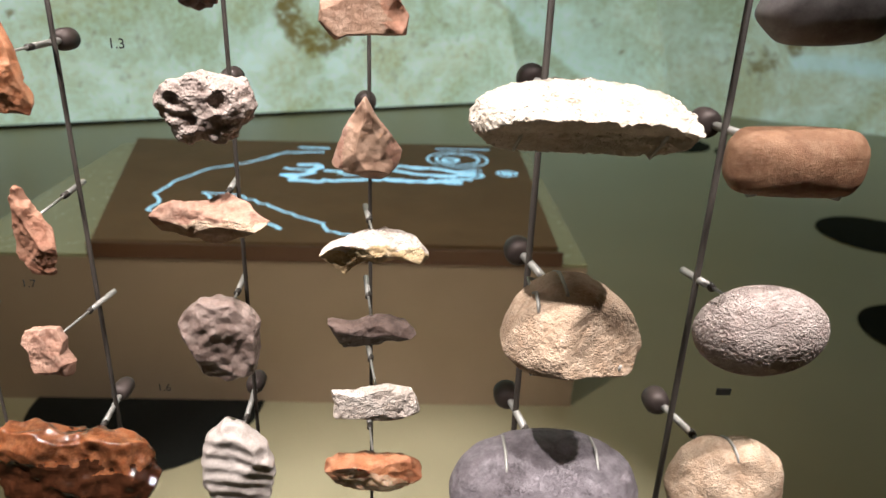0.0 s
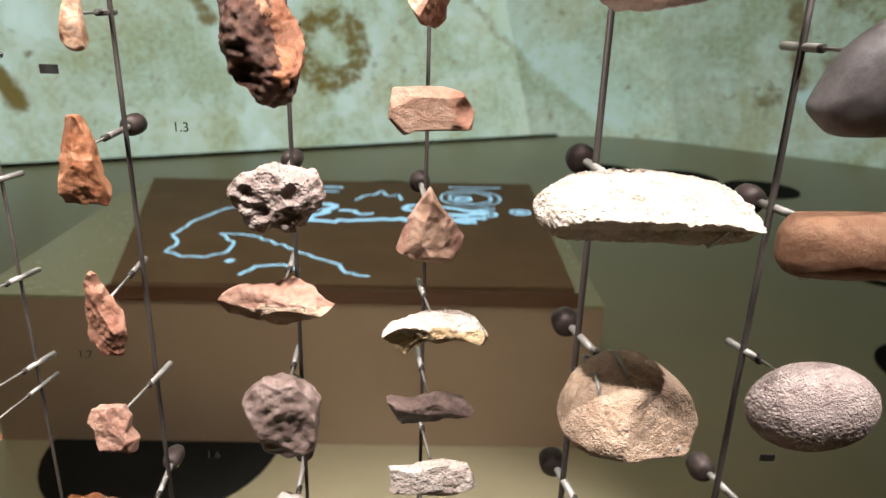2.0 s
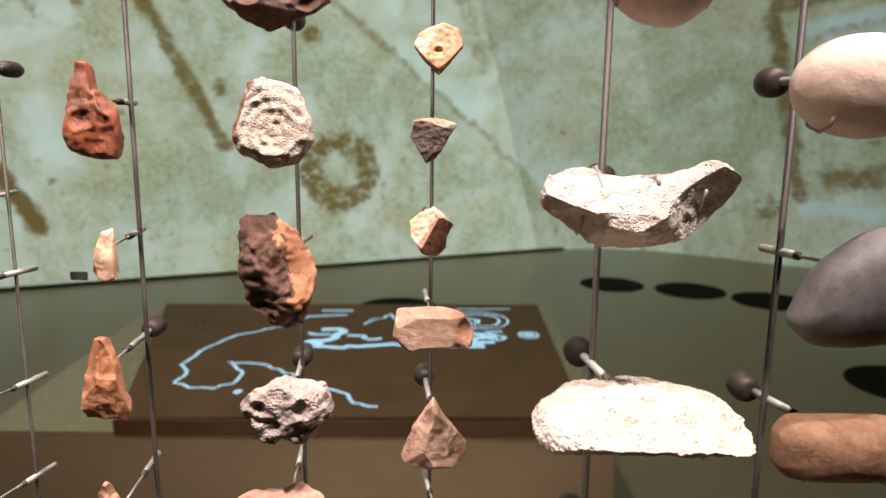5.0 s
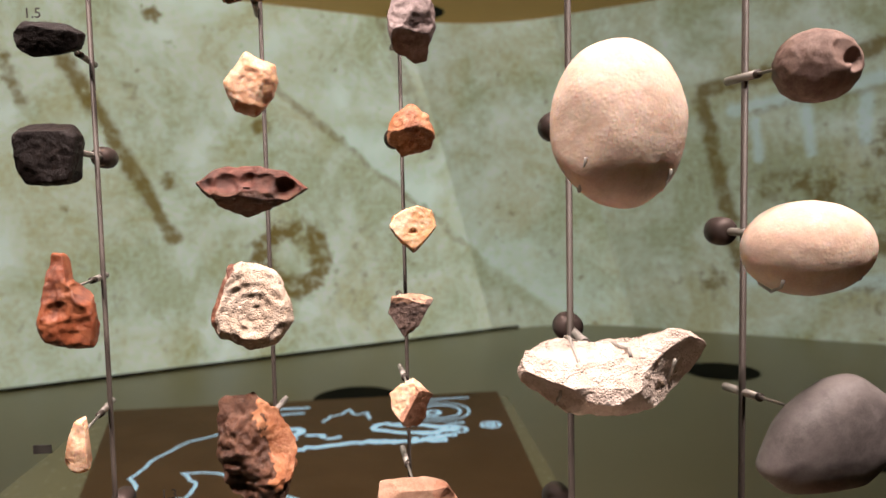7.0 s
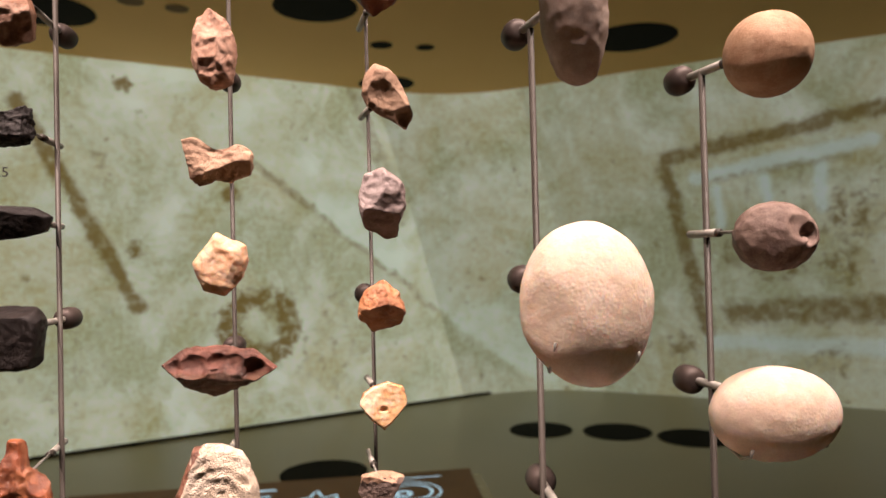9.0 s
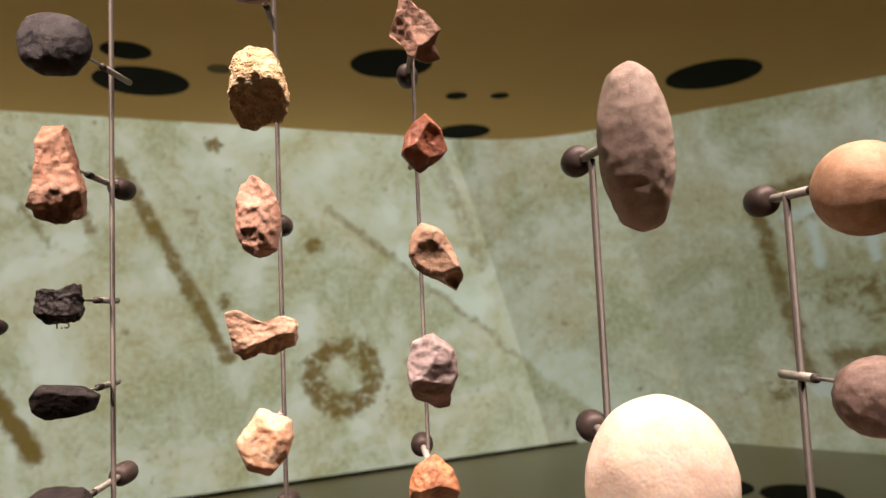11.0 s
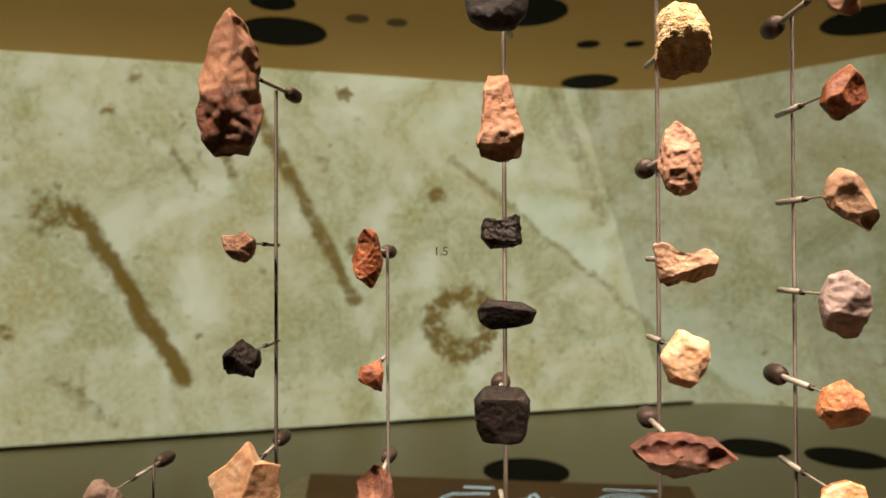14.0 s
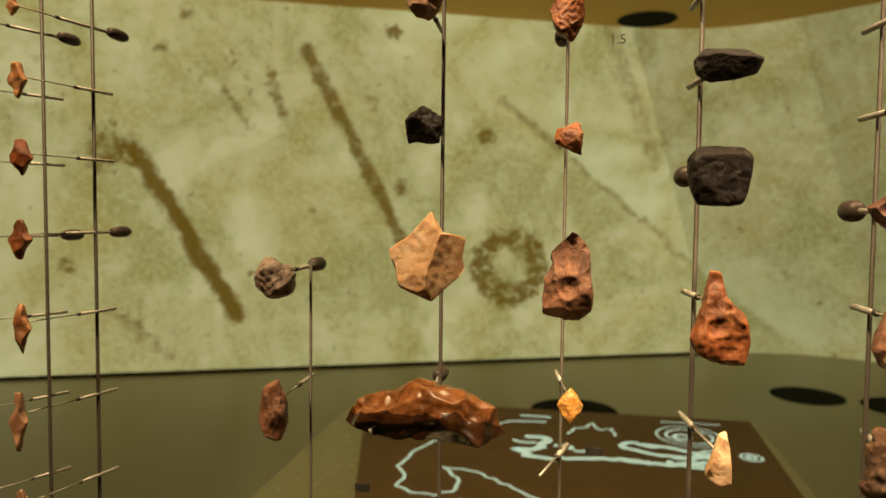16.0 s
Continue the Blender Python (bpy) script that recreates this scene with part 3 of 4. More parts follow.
KNOB = [(0.004, -0.006), (0.0085, -0.005), (0.0115, 0.001), (0.012, 0.008), (0.0115, 0.016), (0.008, 0.0215), (0.003, 0.0225)]


def holder(key, x, z, reach, heavy, size=1.0, drop=0.0):
    """A holder on a rod: a sleeve across it, a wire to the stone at depth reach, and a bronze knob against the glass when heavy."""
    rod, rx, radius = RODS[key]
    at = Vector((rx, ROD_Y, FLOOR))
    side = 0.006 if x < rx else -0.006
    start, stop = Vector((rx + side, 0.672 if heavy else 0.658, z)), Vector((x, reach, z + drop))
    clamp = start.lerp(stop, 0.42 if not heavy else 0.62)
    arm = part("holder_arm", tube([start - at, clamp - at], 0.0033 * size, 10), M["Sleeve"], rod, "brushed steel sleeve", True)
    part("wire", tube([clamp - at, stop - at], 0.0014 * size, 8), M["Sleeve"], arm, smooth=True)
    part("collar", tube([clamp - at + Vector((0, 0.004, 0)), clamp - at - Vector((0, 0.003, 0))], 0.0034 * size, 10), M["Steel"], arm, smooth=True)
    if heavy:
        knob = turned([(r * size, y) for r, y in KNOB])
        bmesh.ops.translate(knob, verts=knob.verts, vec=start - at - Vector((0, 0.012, 0)))
        part("knob", knob, M["Bronze"], rod, "dark bronze knob on the glass", True)


# ---- stones ----
ICO = {}


def icosphere(level):
    if level not in ICO:
        bm = bmesh.new()
        bmesh.ops.create_icosphere(bm, subdivisions=level, radius=1)
        bm.verts.ensure_lookup_table()
        ICO[level] = np.array([v.co for v in bm.verts]), [[v.index for v in f.verts] for f in bm.faces]
        bm.free()
    return ICO[level]


LINKS = {}


def eased(p, level, steps):
    """Wears the edges down: each point moves half way to the middle of its neighbours."""
    if level not in LINKS:
        f = np.array(icosphere(level)[1])
        e = np.concatenate([f[:, (0, 1)], f[:, (1, 2)], f[:, (2, 0)]])
        LINKS[level] = e[:, 0], e[:, 1], np.bincount(e[:, 0], minlength=f.max() + 1)[:, None]
    a, b, count = LINKS[level]
    for _ in range(steps):
        total = np.stack([np.bincount(a, p[b, k], len(p)) for k in range(3)], 1)
        p = 0.5 * p + 0.5 * total / count
    return p


def outline(form, angles):
    """How far a star-shaped outline reaches at each angle."""
    far = np.full(len(angles), 0.05)
    c, s = np.cos(angles), np.sin(angles)
    for (ax, ay), (bx, by) in zip(form, form[1:] + form[:1]):
        ex, ey = bx - ax, by - ay
        den = c * ey - s * ex
        den = np.where(np.abs(den) < 1e-9, 1e-9, den)
        t = (ax * ey - ay * ex) / den
        k = np.where(np.abs(ex) > abs(ey), (c * t - ax) / (ex if abs(ex) > 1e-9 else 1e-9), (s * t - ay) / (ey if abs(ey) > 1e-9 else 1e-9))
        ok = (t > 0) & (k >= -1e-6) & (k <= 1 + 1e-6)
        far = np.where(ok, np.maximum(far, t), far)
    return far


def stone(name, label, rod, x, z, w, h, d, material, form, seed, facets=10, lump=0.03, pits=0.0, soft=0.1, heavy=False, detail=4,
          dents=(), rings=None, ribs=0.0, pit_scale=200.0, hooks=(), boxy=1.0, cuts=(), second=None, tilt=(0, 0), tops=(), wear=None, ahead=0.0):
    """A stone of the given width, height and depth. form: its outline; facets: how often it was struck; lump: unevenness; pits: pores;
    dents: (u, v, radius, depth) hollows on its face; rings: (u, v, pitch) shell-like rings; ribs: the pitch of ripples across it; hooks: where wire hooks come over its top;
    cuts: (nx, ny, nz, at) broken planes; second: another material beyond the planes given with it; tilt: leaning back and sideways; tops: (u, radius, depth) hollows in its upper side;
    wear: how far its edges are rounded; ahead: how far it stands in front of the others."""
    rnd = np.random.RandomState(seed)
    middle = 0.555 - ahead
    unit, faces = icosphere(detail)
    angle, rho = np.arctan2(unit[:, 2], unit[:, 0]), np.hypot(unit[:, 0], unit[:, 2])
    reach = outline(form, angle) * (1 - soft) + soft if form else np.ones(len(unit))
    flat = 1.0 if soft > 0.4 else 0.8
    p = np.stack([np.cos(angle) * rho * reach, np.sign(unit[:, 1]) * np.abs(unit[:, 1]) ** flat, np.sin(angle) * rho * reach], 1)
    p[:, 2] = np.sign(p[:, 2]) * np.abs(p[:, 2]) ** boxy
    # broad planes first
    for _ in range(min(facets, 7) if soft < 0.4 and facets > 7 else 0):
        n = np.array((rnd.uniform(-0.26, 0.26), rnd.choice((-1.0, -1.0, 1.0)), rnd.uniform(-0.26, 0.26)))
        n /= np.linalg.norm(n)
        along = p @ n
        p -= n * np.maximum(0, along - along.max() * rnd.uniform(0.74, 0.96))[:, None]
    for nx, ny, nz, at in cuts:
        n = np.array((nx, ny, nz)) / math.sqrt(nx * nx + ny * ny + nz * nz)
        p = p / np.abs(p).max(0)
        p -= n * np.maximum(0, p @ n - at)[:, None]
    p *= np.array([w, d, h]) / np.maximum(p.max(0) - p.min(0), 1e-6)
    p -= (p.max(0) + p.min(0)) / 2
    size = (w * d * h) ** (1 / 3)

    def scoop(c, n, radius, depth):
        """Takes a shallow ball-shaped flake out of the surface at c."""
        big = (radius * radius + depth * depth) / (2 * depth)
        middle = c + n * (big - depth)
        off = p - middle
        along = off @ n
        side2 = (off * off).sum(1) - along ** 2
        inside = (side2 < big * big) & ((off * off).sum(1) < big * big) & (along < 0)
        floor_at = -np.sqrt(np.maximum(big * big - side2, 0))
        move = np.where(inside & (along > floor_at), floor_at - along, 0)
        return p + n * move[:, None]

    edge = np.nonzero(np.abs(unit[:, 1]) < 0.35)[0]
    for k in range(facets * 2):
        rim = edge[rnd.randint(len(edge))]
        c = p[rnd.randint(len(p))] if k < facets else p[rim]
        n = c / np.array([w, d, h]) ** 2
        n = (n / np.linalg.norm(n) + rnd.normal(size=3) * 0.25) * ((0.4, 1.0, 0.4) if k < facets else (0.8, 1.0, 0.8))
        n /= np.linalg.norm(n)
        radius = size * (rnd.uniform(0.26, 0.52) if k < facets else rnd.uniform(0.05, 0.12))
        p = scoop(c, n, radius, min(radius * (rnd.uniform(0.06, 0.11) if k < facets else rnd.uniform(0.08, 0.15)), 0.09 * d))
    for u, v, radius, depth in dents:
        near = np.argmin((p[:, 0] - u * w / 2) ** 2 + (p[:, 2] - v * h / 2) ** 2 + np.where(p[:, 1] > 0, 1.0, 0.0))
        p = scoop(p[near], np.array((u * 0.3, -1.0, v * 0.3)) / math.sqrt(1 + 0.09 * (u * u + v * v)), radius, depth)
    for u, radius, depth in tops:
        near = np.argmin((p[:, 0] - u * w / 2) ** 2 + p[:, 1] ** 2 + np.where(p[:, 2] < 0, 1.0, 0.0))
        p = scoop(p[near], np.array((0.0, 0.2, 0.98)), radius, depth)
    p *= np.array([w, d, h]) / np.maximum(p.max(0) - p.min(0), 1e-6)
    p -= (p.max(0) + p.min(0)) / 2
    p = eased(p, detail, wear if wear is not None else (0, 0, 0, 0, 0, 1, 2, 4)[detail])
    shift = Vector(rnd.uniform(-50, 50, 3))
    way = p / np.array([w, d, h]) ** 2
    way = way / np.maximum(np.linalg.norm(way, axis=1, keepdims=True), 1e-9)
    push = np.zeros(len(p))
    big, small = 2.2 / size, 9.0 / size
    for i, q in enumerate(p):
        q = Vector(q)
        v = size * lump * (noise.noise(q * big + shift) + 0.5 * noise.noise(q * small + shift))
        if facets > 4:
            v += size * lump * 0.35 * (0.55 - 1.6 * abs(noise.noise(q * (4.2 / size) + shift)) - 0.5 * abs(noise.noise(q * (13.0 / size) - shift)))
        if pits:
            where = 0.55 + 0.9 * noise.noise(q * (1.6 / size) + shift)
            cell = noise.voronoi(q * pit_scale + shift)[0][0]
            v -= max(0.0, where) * pits * 0.55 / pit_scale * max(0.0, 1 - cell / 0.55)
            v += pits * 0.16 / pit_scale * noise.noise(q * (pit_scale * 2.4) + shift)
        push[i] = v
    if rings:
        far = np.hypot(p[:, 0] - rings[0] * w / 2, p[:, 2] - rings[1] * h / 2)
        push += np.where(p[:, 1] < 0, 0.06 * rings[2] * np.sin(far / rings[2] * 2 * math.pi + np.array([1.8 * noise.noise(Vector(q) * 55 + shift) + 1.4 * noise.noise(Vector(q) * 150 + shift) for q in p])), 0)
    if ribs:
        push += 0.05 * ribs * np.sin((p[:, 2] + 0.25 * p[:, 0] + 8 * p[:, 0] ** 2) / ribs * 2 * math.pi)
    p = p + way * push[:, None]
    ob = mesh_object(name, p, faces, material, smooth=True)
    if facets > 4 or cuts:
        ob.data.set_sharp_from_angle(angle=radians(48))
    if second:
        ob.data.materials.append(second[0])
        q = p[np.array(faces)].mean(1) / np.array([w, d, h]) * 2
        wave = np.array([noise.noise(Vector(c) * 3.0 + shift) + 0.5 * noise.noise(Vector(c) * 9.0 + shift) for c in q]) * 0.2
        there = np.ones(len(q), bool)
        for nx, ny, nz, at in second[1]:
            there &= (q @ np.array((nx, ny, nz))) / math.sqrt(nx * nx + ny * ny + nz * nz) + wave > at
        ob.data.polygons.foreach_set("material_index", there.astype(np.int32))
    ob.matrix_world = pose(x, middle, z, tilt[0], tilt[1], 0)
    tagged(ob, label, name.replace("_", " ").split()[-1], "mounted stones")
    holder(rod, x, z + 0.12 * h, middle + 0.25 * d, heavy, {"R": 0.8, "M": 0.6, "L": 0.5}[rod[0]] if rod not in ("R3", "R4") else 1.15)
    for u in hooks:
        at = Vector((RODS[rod][1], ROD_Y, FLOOR))
        strip = p[np.abs(p[:, 0] - u * w / 2) < 0.06 * w]
        row = [(0, 0.45 * d, 0.15 * h)]
        for y in (0.30, 0.12, -0.08, -0.20):
            upper = strip[strip[:, 2] > np.median(strip[:, 2])]
            near = upper[np.argmin(np.abs(upper[:, 1] - y * d))]
            row.append((u * w / 2, near[1], near[2] + 0.0012))
        row.append((row[-1][0], row[-1][1] - 0.004, row[-1][2] - 0.005))
        part("hook", tube([Vector(q) + Vector((x, middle, z)) - at for q in row], 0.0014, 8), M["Sleeve"], RODS[rod][0], "bent steel wire hook", True)
    if heavy and w > 0.09:
        # wire claws that grip the heavier stones from below
        post = RODS[rod][0]
        at = Vector((RODS[rod][1], ROD_Y, FLOOR))
        for side in (-0.30, 0.30):
            strip = p[np.abs(p[:, 0] - side * w) < 0.06 * w]
            low = strip[:, 2].min()
            row = [(0, 0.3 * d, 0.1 * h)]
            for y in (0.42, 0.2, -0.05, -0.25):
                near = strip[np.argmin(np.abs(strip[:, 1] - y * d) + np.where(strip[:, 2] > low + 0.45 * h, 1, 0))]
                row.append((side * w, near[1], near[2] - 0.0014))
            front = row[-1]
            row.append((front[0], front[1] - 0.003, front[2] + 0.006))
            part("claw", tube([Vector(q) + Vector((x, middle, z)) - at for q in row], 0.0013, 8), M["Sleeve"], post, "bent steel wire claw", True)
    return ob


stone("flint_point", "orange brown serrated flint point with chipped edges", "R0", -0.257, 1.257, 0.037, 0.069, 0.02, M["FlintOrange"], ((-.25, 1), (.1, 1), (.45, .4), (.6, -.2), (.8, -.6), (1, -1), (0, -.9), (-1, -.95), (-.95, -.4), (-.7, .3)),
      seed=3, facets=8, lump=0.03, pits=0, soft=0.05, heavy=True, detail=6, cuts=((-.3, -.9, .2, .5), (.5, -.8, -.3, .55)))
stone("flint_drill", "rusty orange flint drill with a narrow tip", "R0", -0.256, 1.133, 0.033, 0.075, 0.02, M["FlintTanRed"], ((-.6, 1), (-.15, .85), (.1, .3), (.8, -.05), (1, -.5), (.5, -1), (-.5, -.95), (-1, -.4), (-.75, .2), (-.85, .8)),
      seed=4, facets=14, lump=0.05, pits=0, soft=0.1, heavy=False, detail=6)
stone("flint_block", "small pale brown flint block with a waist", "R0", -0.263, 1.027, 0.04, 0.043, 0.024, M["FlintPink"], ((-.8, .9), (.5, 1), (.8, .5), (.6, .0), (1, -.4), (.8, -1), (-.6, -.9), (-.7, 0), (-1, .4)),
      seed=5, facets=6, lump=0.05, pits=0, soft=0.15, heavy=False, detail=6, cuts=((0, -.9, .45, .55),))
# orange upper band: translucent rim, with its top-lit tone put into the colour
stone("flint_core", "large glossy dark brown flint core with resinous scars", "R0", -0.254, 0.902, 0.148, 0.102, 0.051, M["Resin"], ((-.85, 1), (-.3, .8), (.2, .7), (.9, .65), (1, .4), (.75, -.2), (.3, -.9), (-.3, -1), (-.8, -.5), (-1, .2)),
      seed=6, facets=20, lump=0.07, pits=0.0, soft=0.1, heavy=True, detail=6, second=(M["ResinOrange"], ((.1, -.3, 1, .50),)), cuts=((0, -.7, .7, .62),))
stone("hand_axe", "dark brown and orange flint hand axe with rough cortex", "R1", -0.121, 1.344, 0.059, 0.091, 0.029, M["FlintBrown"], ((-.5, 1), (0, 1), (.6, .6), (1, .1), (.9, -.5), (.95, -.8), (.3, -1), (-.4, -.75), (-1, -.55), (-.8, .1), (-.7, .8)),
      seed=7, facets=12, lump=0.09, pits=0.4, soft=0.05, heavy=False, detail=6, pit_scale=120.0, cuts=((.62, -.6, .5, .52), (-.1, -.9, -.4, .6)), second=(M["FlintOrange"], ((.9, -.25, .4, .42),)))
stone("pitted_stone", "grey pitted stone full of holes", "R1", -0.114, 1.231, 0.073, 0.053, 0.042, M["Cinder"], ((-1, .2), (-.8, .8), (-.2, 1), (.5, .95), (.8, .8), (1, .1), (.6, -.5), (.5, -.8), (-.1, -.6), (-.3, -1), (-.6, -.9), (-.7, -.3)),
      seed=8, facets=5, lump=0.07, pits=0.35, soft=0.15, heavy=True, detail=6, pit_scale=62.0, dents=((0.35, 0.35, 0.008, 0.006), (0.1, 0.1, 0.006, 0.004), (-0.55, 0.3, 0.006, 0.004), (-0.3, -0.2, 0.008, 0.004), (0.3, -0.5, 0.013, 0.005)))
stone("biface", "flat pinkish flint biface with pale rough underside", "R1", -0.118, 1.144, 0.093, 0.042, 0.038, M["FlintPink"], ((-1, .2), (-.6, .7), (.2, 1), (.7, .5), (1, .1), (.6, -.4), (.1, -1), (-.3, -.6), (-.8, -.4)),
      seed=9, facets=12, lump=0.05, pits=0.1, soft=0.05, heavy=False, detail=6, cuts=((0, -.6, .8, .42), (0, -.72, -.7, .46)), second=(M["Sandstone"], ((0, -.5, -.87, .12),)))
stone("flint_core", "brown grey knobbly flint core with stepped scars", "R1", -0.119, 1.044, 0.063, 0.073, 0.044, M["Knobbly"], ((-1, .5), (-.4, 1), (.4, .95), (1, .4), (.9, -.4), (.8, -.8), (.2, -1), (-.5, -.8), (-.9, -.7), (-.8, 0)),
      seed=10, facets=10, lump=0.05, pits=0.2, soft=0.1, heavy=False, detail=6)
stone("ribbed_flake", "pale grey ribbed flint blade with ripple marks", "R1", -0.117, 0.915, 0.067, 0.089, 0.03, M["GreyFlint"], ((-.7, .6), (-.2, 1), (.2, .9), (.8, .4), (1, -.2), (.8, -1), (-.6, -1), (-.95, -.4)),
      seed=11, facets=8, lump=0.02, pits=0, soft=0.15, heavy=True, detail=6, ribs=0.013)
stone("banded_flake", "cream banded flake with shell like rings and a brown edge", "R1", -0.119, 1.455, 0.061, 0.065, 0.03, M["Limestone"], ((-.3, .9), (.1, 1), (.6, .7), (.9, .1), (1, -.4), (.6, -.9), (0, -1), (-.8, -.7), (-1, -.3), (-.7, .3), (-.5, .9)),
      seed=12, facets=4, lump=0.04, pits=0.15, soft=0.1, heavy=False, detail=6, rings=(0.1, -0.15, 0.0075), cuts=((.2, -.95, .3, .70),), second=(M["FlintBrownRed"], ((-.9, .25, .25, .42),)))
# FlintBrown underside: shade below the lit rim, put into the colour
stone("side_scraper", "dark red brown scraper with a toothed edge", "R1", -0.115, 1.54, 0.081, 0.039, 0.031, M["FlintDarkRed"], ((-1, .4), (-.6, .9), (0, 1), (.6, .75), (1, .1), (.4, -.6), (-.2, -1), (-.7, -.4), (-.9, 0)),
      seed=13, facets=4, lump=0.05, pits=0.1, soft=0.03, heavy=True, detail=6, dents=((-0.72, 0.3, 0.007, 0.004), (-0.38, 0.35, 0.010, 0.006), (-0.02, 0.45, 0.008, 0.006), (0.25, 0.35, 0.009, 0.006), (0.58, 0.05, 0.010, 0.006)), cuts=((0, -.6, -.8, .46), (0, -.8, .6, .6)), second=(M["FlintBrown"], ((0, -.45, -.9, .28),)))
stone("flint_flake", "creamy translucent flint flake", "R1", -0.113, 1.617, 0.039, 0.047, 0.027, M["FlintCream"], ((-.1, 1), (.25, .75), (.9, .55), (1, .1), (.75, -.5), (.2, -1), (-.6, -.8), (-1, 0), (-.5, .5)),
      seed=14, facets=5, lump=0.03, pits=0, soft=0.1, heavy=False, detail=6, wear=5)
stone("notched_flake", "tan notched flint flake", "R1", -0.113, 1.691, 0.049, 0.034, 0.024, M["FlintTan"], ((-1, .9), (-.4, 1), (0, .6), (.6, .7), (1, .5), (.9, -.4), (.3, -.7), (-.1, -.6), (-.3, -1), (-.7, -.8)),
      seed=15, facets=8, lump=0.05, pits=0.1, soft=0.05, heavy=False, detail=6, cuts=((.2, -.75, -.62, .45),), tops=((.1, .012, .004),))
stone("flint_core", "reddish core with three banded scars", "R1", -0.115, 1.774, 0.033, 0.06, 0.026, M["FlintPink"], ((-.2, 1), (.5, .8), (.9, .3), (1, -.3), (.7, -.8), (0, -1), (-.7, -.8), (-1, -.3), (-.9, .3), (-.7, .8)),
      seed=16, facets=4, lump=0.06, pits=0.1, soft=0.1, heavy=True, detail=6, wear=2, dents=((-0.3, 0.5, 0.010, 0.003), (-0.3, 0.0, 0.010, 0.0035), (-0.3, -0.5, 0.009, 0.003)))
stone("yellow_cobble", "rough yellow limestone cobble", "R1", -0.112, 1.869, 0.044, 0.06, 0.035, M["YellowStone"], ((-.1, 1), (.5, .8), (.9, .3), (1, -.2), (.7, -.8), (0, -1), (-.7, -.85), (-1, -.5), (-.9, .2), (-.9, .7)),
      seed=17, facets=3, lump=0.07, pits=0.35, soft=0.2, heavy=False, detail=6, wear=3, cuts=((0, -.62, -.78, .45),))
stone("flint_scraper", "squarish red brown flint scraper", "R1", -0.115, 1.952, 0.039, 0.043, 0.019, M["FlintRust"], ((-.7, .9), (.5, 1), (.8, .6), (1, -.3), (.6, -1), (-.6, -.9), (-1, -.3), (-.9, .5)),
      seed=18, facets=4, lump=0.03, pits=0, soft=0.1, heavy=False, detail=6, cuts=((0, -1, .1, .5),))
stone("flint_flake", "pinkish splayed flint flake", "R1", -0.112, 2.034, 0.046, 0.049, 0.023, M["FlintPink"], ((-.4, 1), (.4, 1), (.6, .2), (1, -.85), (.5, -.7), (-.2, -.8), (-.9, -.6), (-.8, .4)),
      seed=19, facets=20, lump=0.04, pits=0, soft=0.05, heavy=True, detail=5)
stone("end_scraper", "flat pale brown scraper with a dark chipped edge", "R2", 0.0, 1.3, 0.063, 0.036, 0.022, M["FlintTan"], ((-1, -.3), (-.9, .85), (.2, .95), (.75, .7), (1, 0), (.95, -.7), (-.4, -.8), (-.6, -1), (-.75, -.8)),
      seed=20, facets=3, lump=0.02, pits=0.05, soft=0.0, heavy=False, detail=6, dents=((0.8, 0.1, 0.009, 0.003),), cuts=((0, -1, .1, .5), (0, -.5, .85, .7)), second=(M["FlintTanRed"], ((.9, -.2, .2, .66),)))
stone("triangular_pick", "triangular pinkish brown stone pick", "R2", 0.001, 1.212, 0.053, 0.065, 0.037, M["FlintPink"], ((-.05, 1), (.3, .5), (1, -.2), (.8, -.5), (.3, -1), (-.3, -.7), (-1, -.5), (-.6, .3)),
      seed=21, facets=3, lump=0.03, pits=0.15, soft=0, heavy=True, detail=6, cuts=((0, -1, .14, .52), (-.75, -.6, .25, .46), (.8, -.55, .2, .46), (0, -.4, -.9, .66)), second=(M["FlintTan"], ((0, -1, .14, .40),)))
stone("crescent_flake", "whitish crescent flake with yellow rough cortex", "R2", 0.007, 1.121, 0.089, 0.04, 0.036, M["WhiteStone"], ((-1, 0), (-.5, .7), (.2, 1), (.8, .6), (1, 0), (.8, -.1), (.2, -.1), (-.2, -.6), (-.5, -1), (-.7, -.5)),
      seed=22, facets=8, lump=0.06, pits=0.3, soft=0.05, heavy=False, detail=6, cuts=((0, -.7, .7, .5),), second=(M["YellowStone"], ((0, -.75, -.66, .22),)))
stone("flint_flake", "dark brown elongated flint flake", "R2", 0.004, 1.049, 0.073, 0.033, 0.026, M["DarkBrown"], ((-1, .8), (-.5, .6), (.3, 1), (.8, .6), (1, 0), (.7, -.4), (.2, -.7), (-.6, -1), (-.7, -.2)),
      seed=23, facets=6, lump=0.05, pits=0.2, soft=0.1, heavy=False, detail=6, cuts=((0, -.8, -.6, .5),))
stone("limestone_flake", "white grainy limestone flake", "R2", 0.008, 0.983, 0.078, 0.033, 0.023, M["WhiteStone"], ((-.95, .9), (-.4, .6), (.3, 1), (.8, .7), (1, -.4), (.4, -.9), (-.2, -.8), (-.9, -.8), (-.85, 0)),
      seed=24, facets=3, lump=0.04, pits=0.3, soft=0.05, heavy=False, detail=6, cuts=((0, -1, .1, .6),))
stone("flint_flake", "orange rimmed flake with pale core", "R2", 0.005, 0.903, 0.089, 0.044, 0.035, M["FlintOrange"], ((-1, .3), (-.3, .9), (.4, 1), (1, .6), (.8, 0), (.4, -.8), (0, -1), (-.5, -.7), (-.8, -.1)),
      seed=25, facets=20, lump=0.05, pits=0.1, soft=0.05, heavy=False, detail=6, cuts=((0, -.8, -.6, .45),), second=(M["FlintCream"], ((0, -.85, -.5, .40),)))
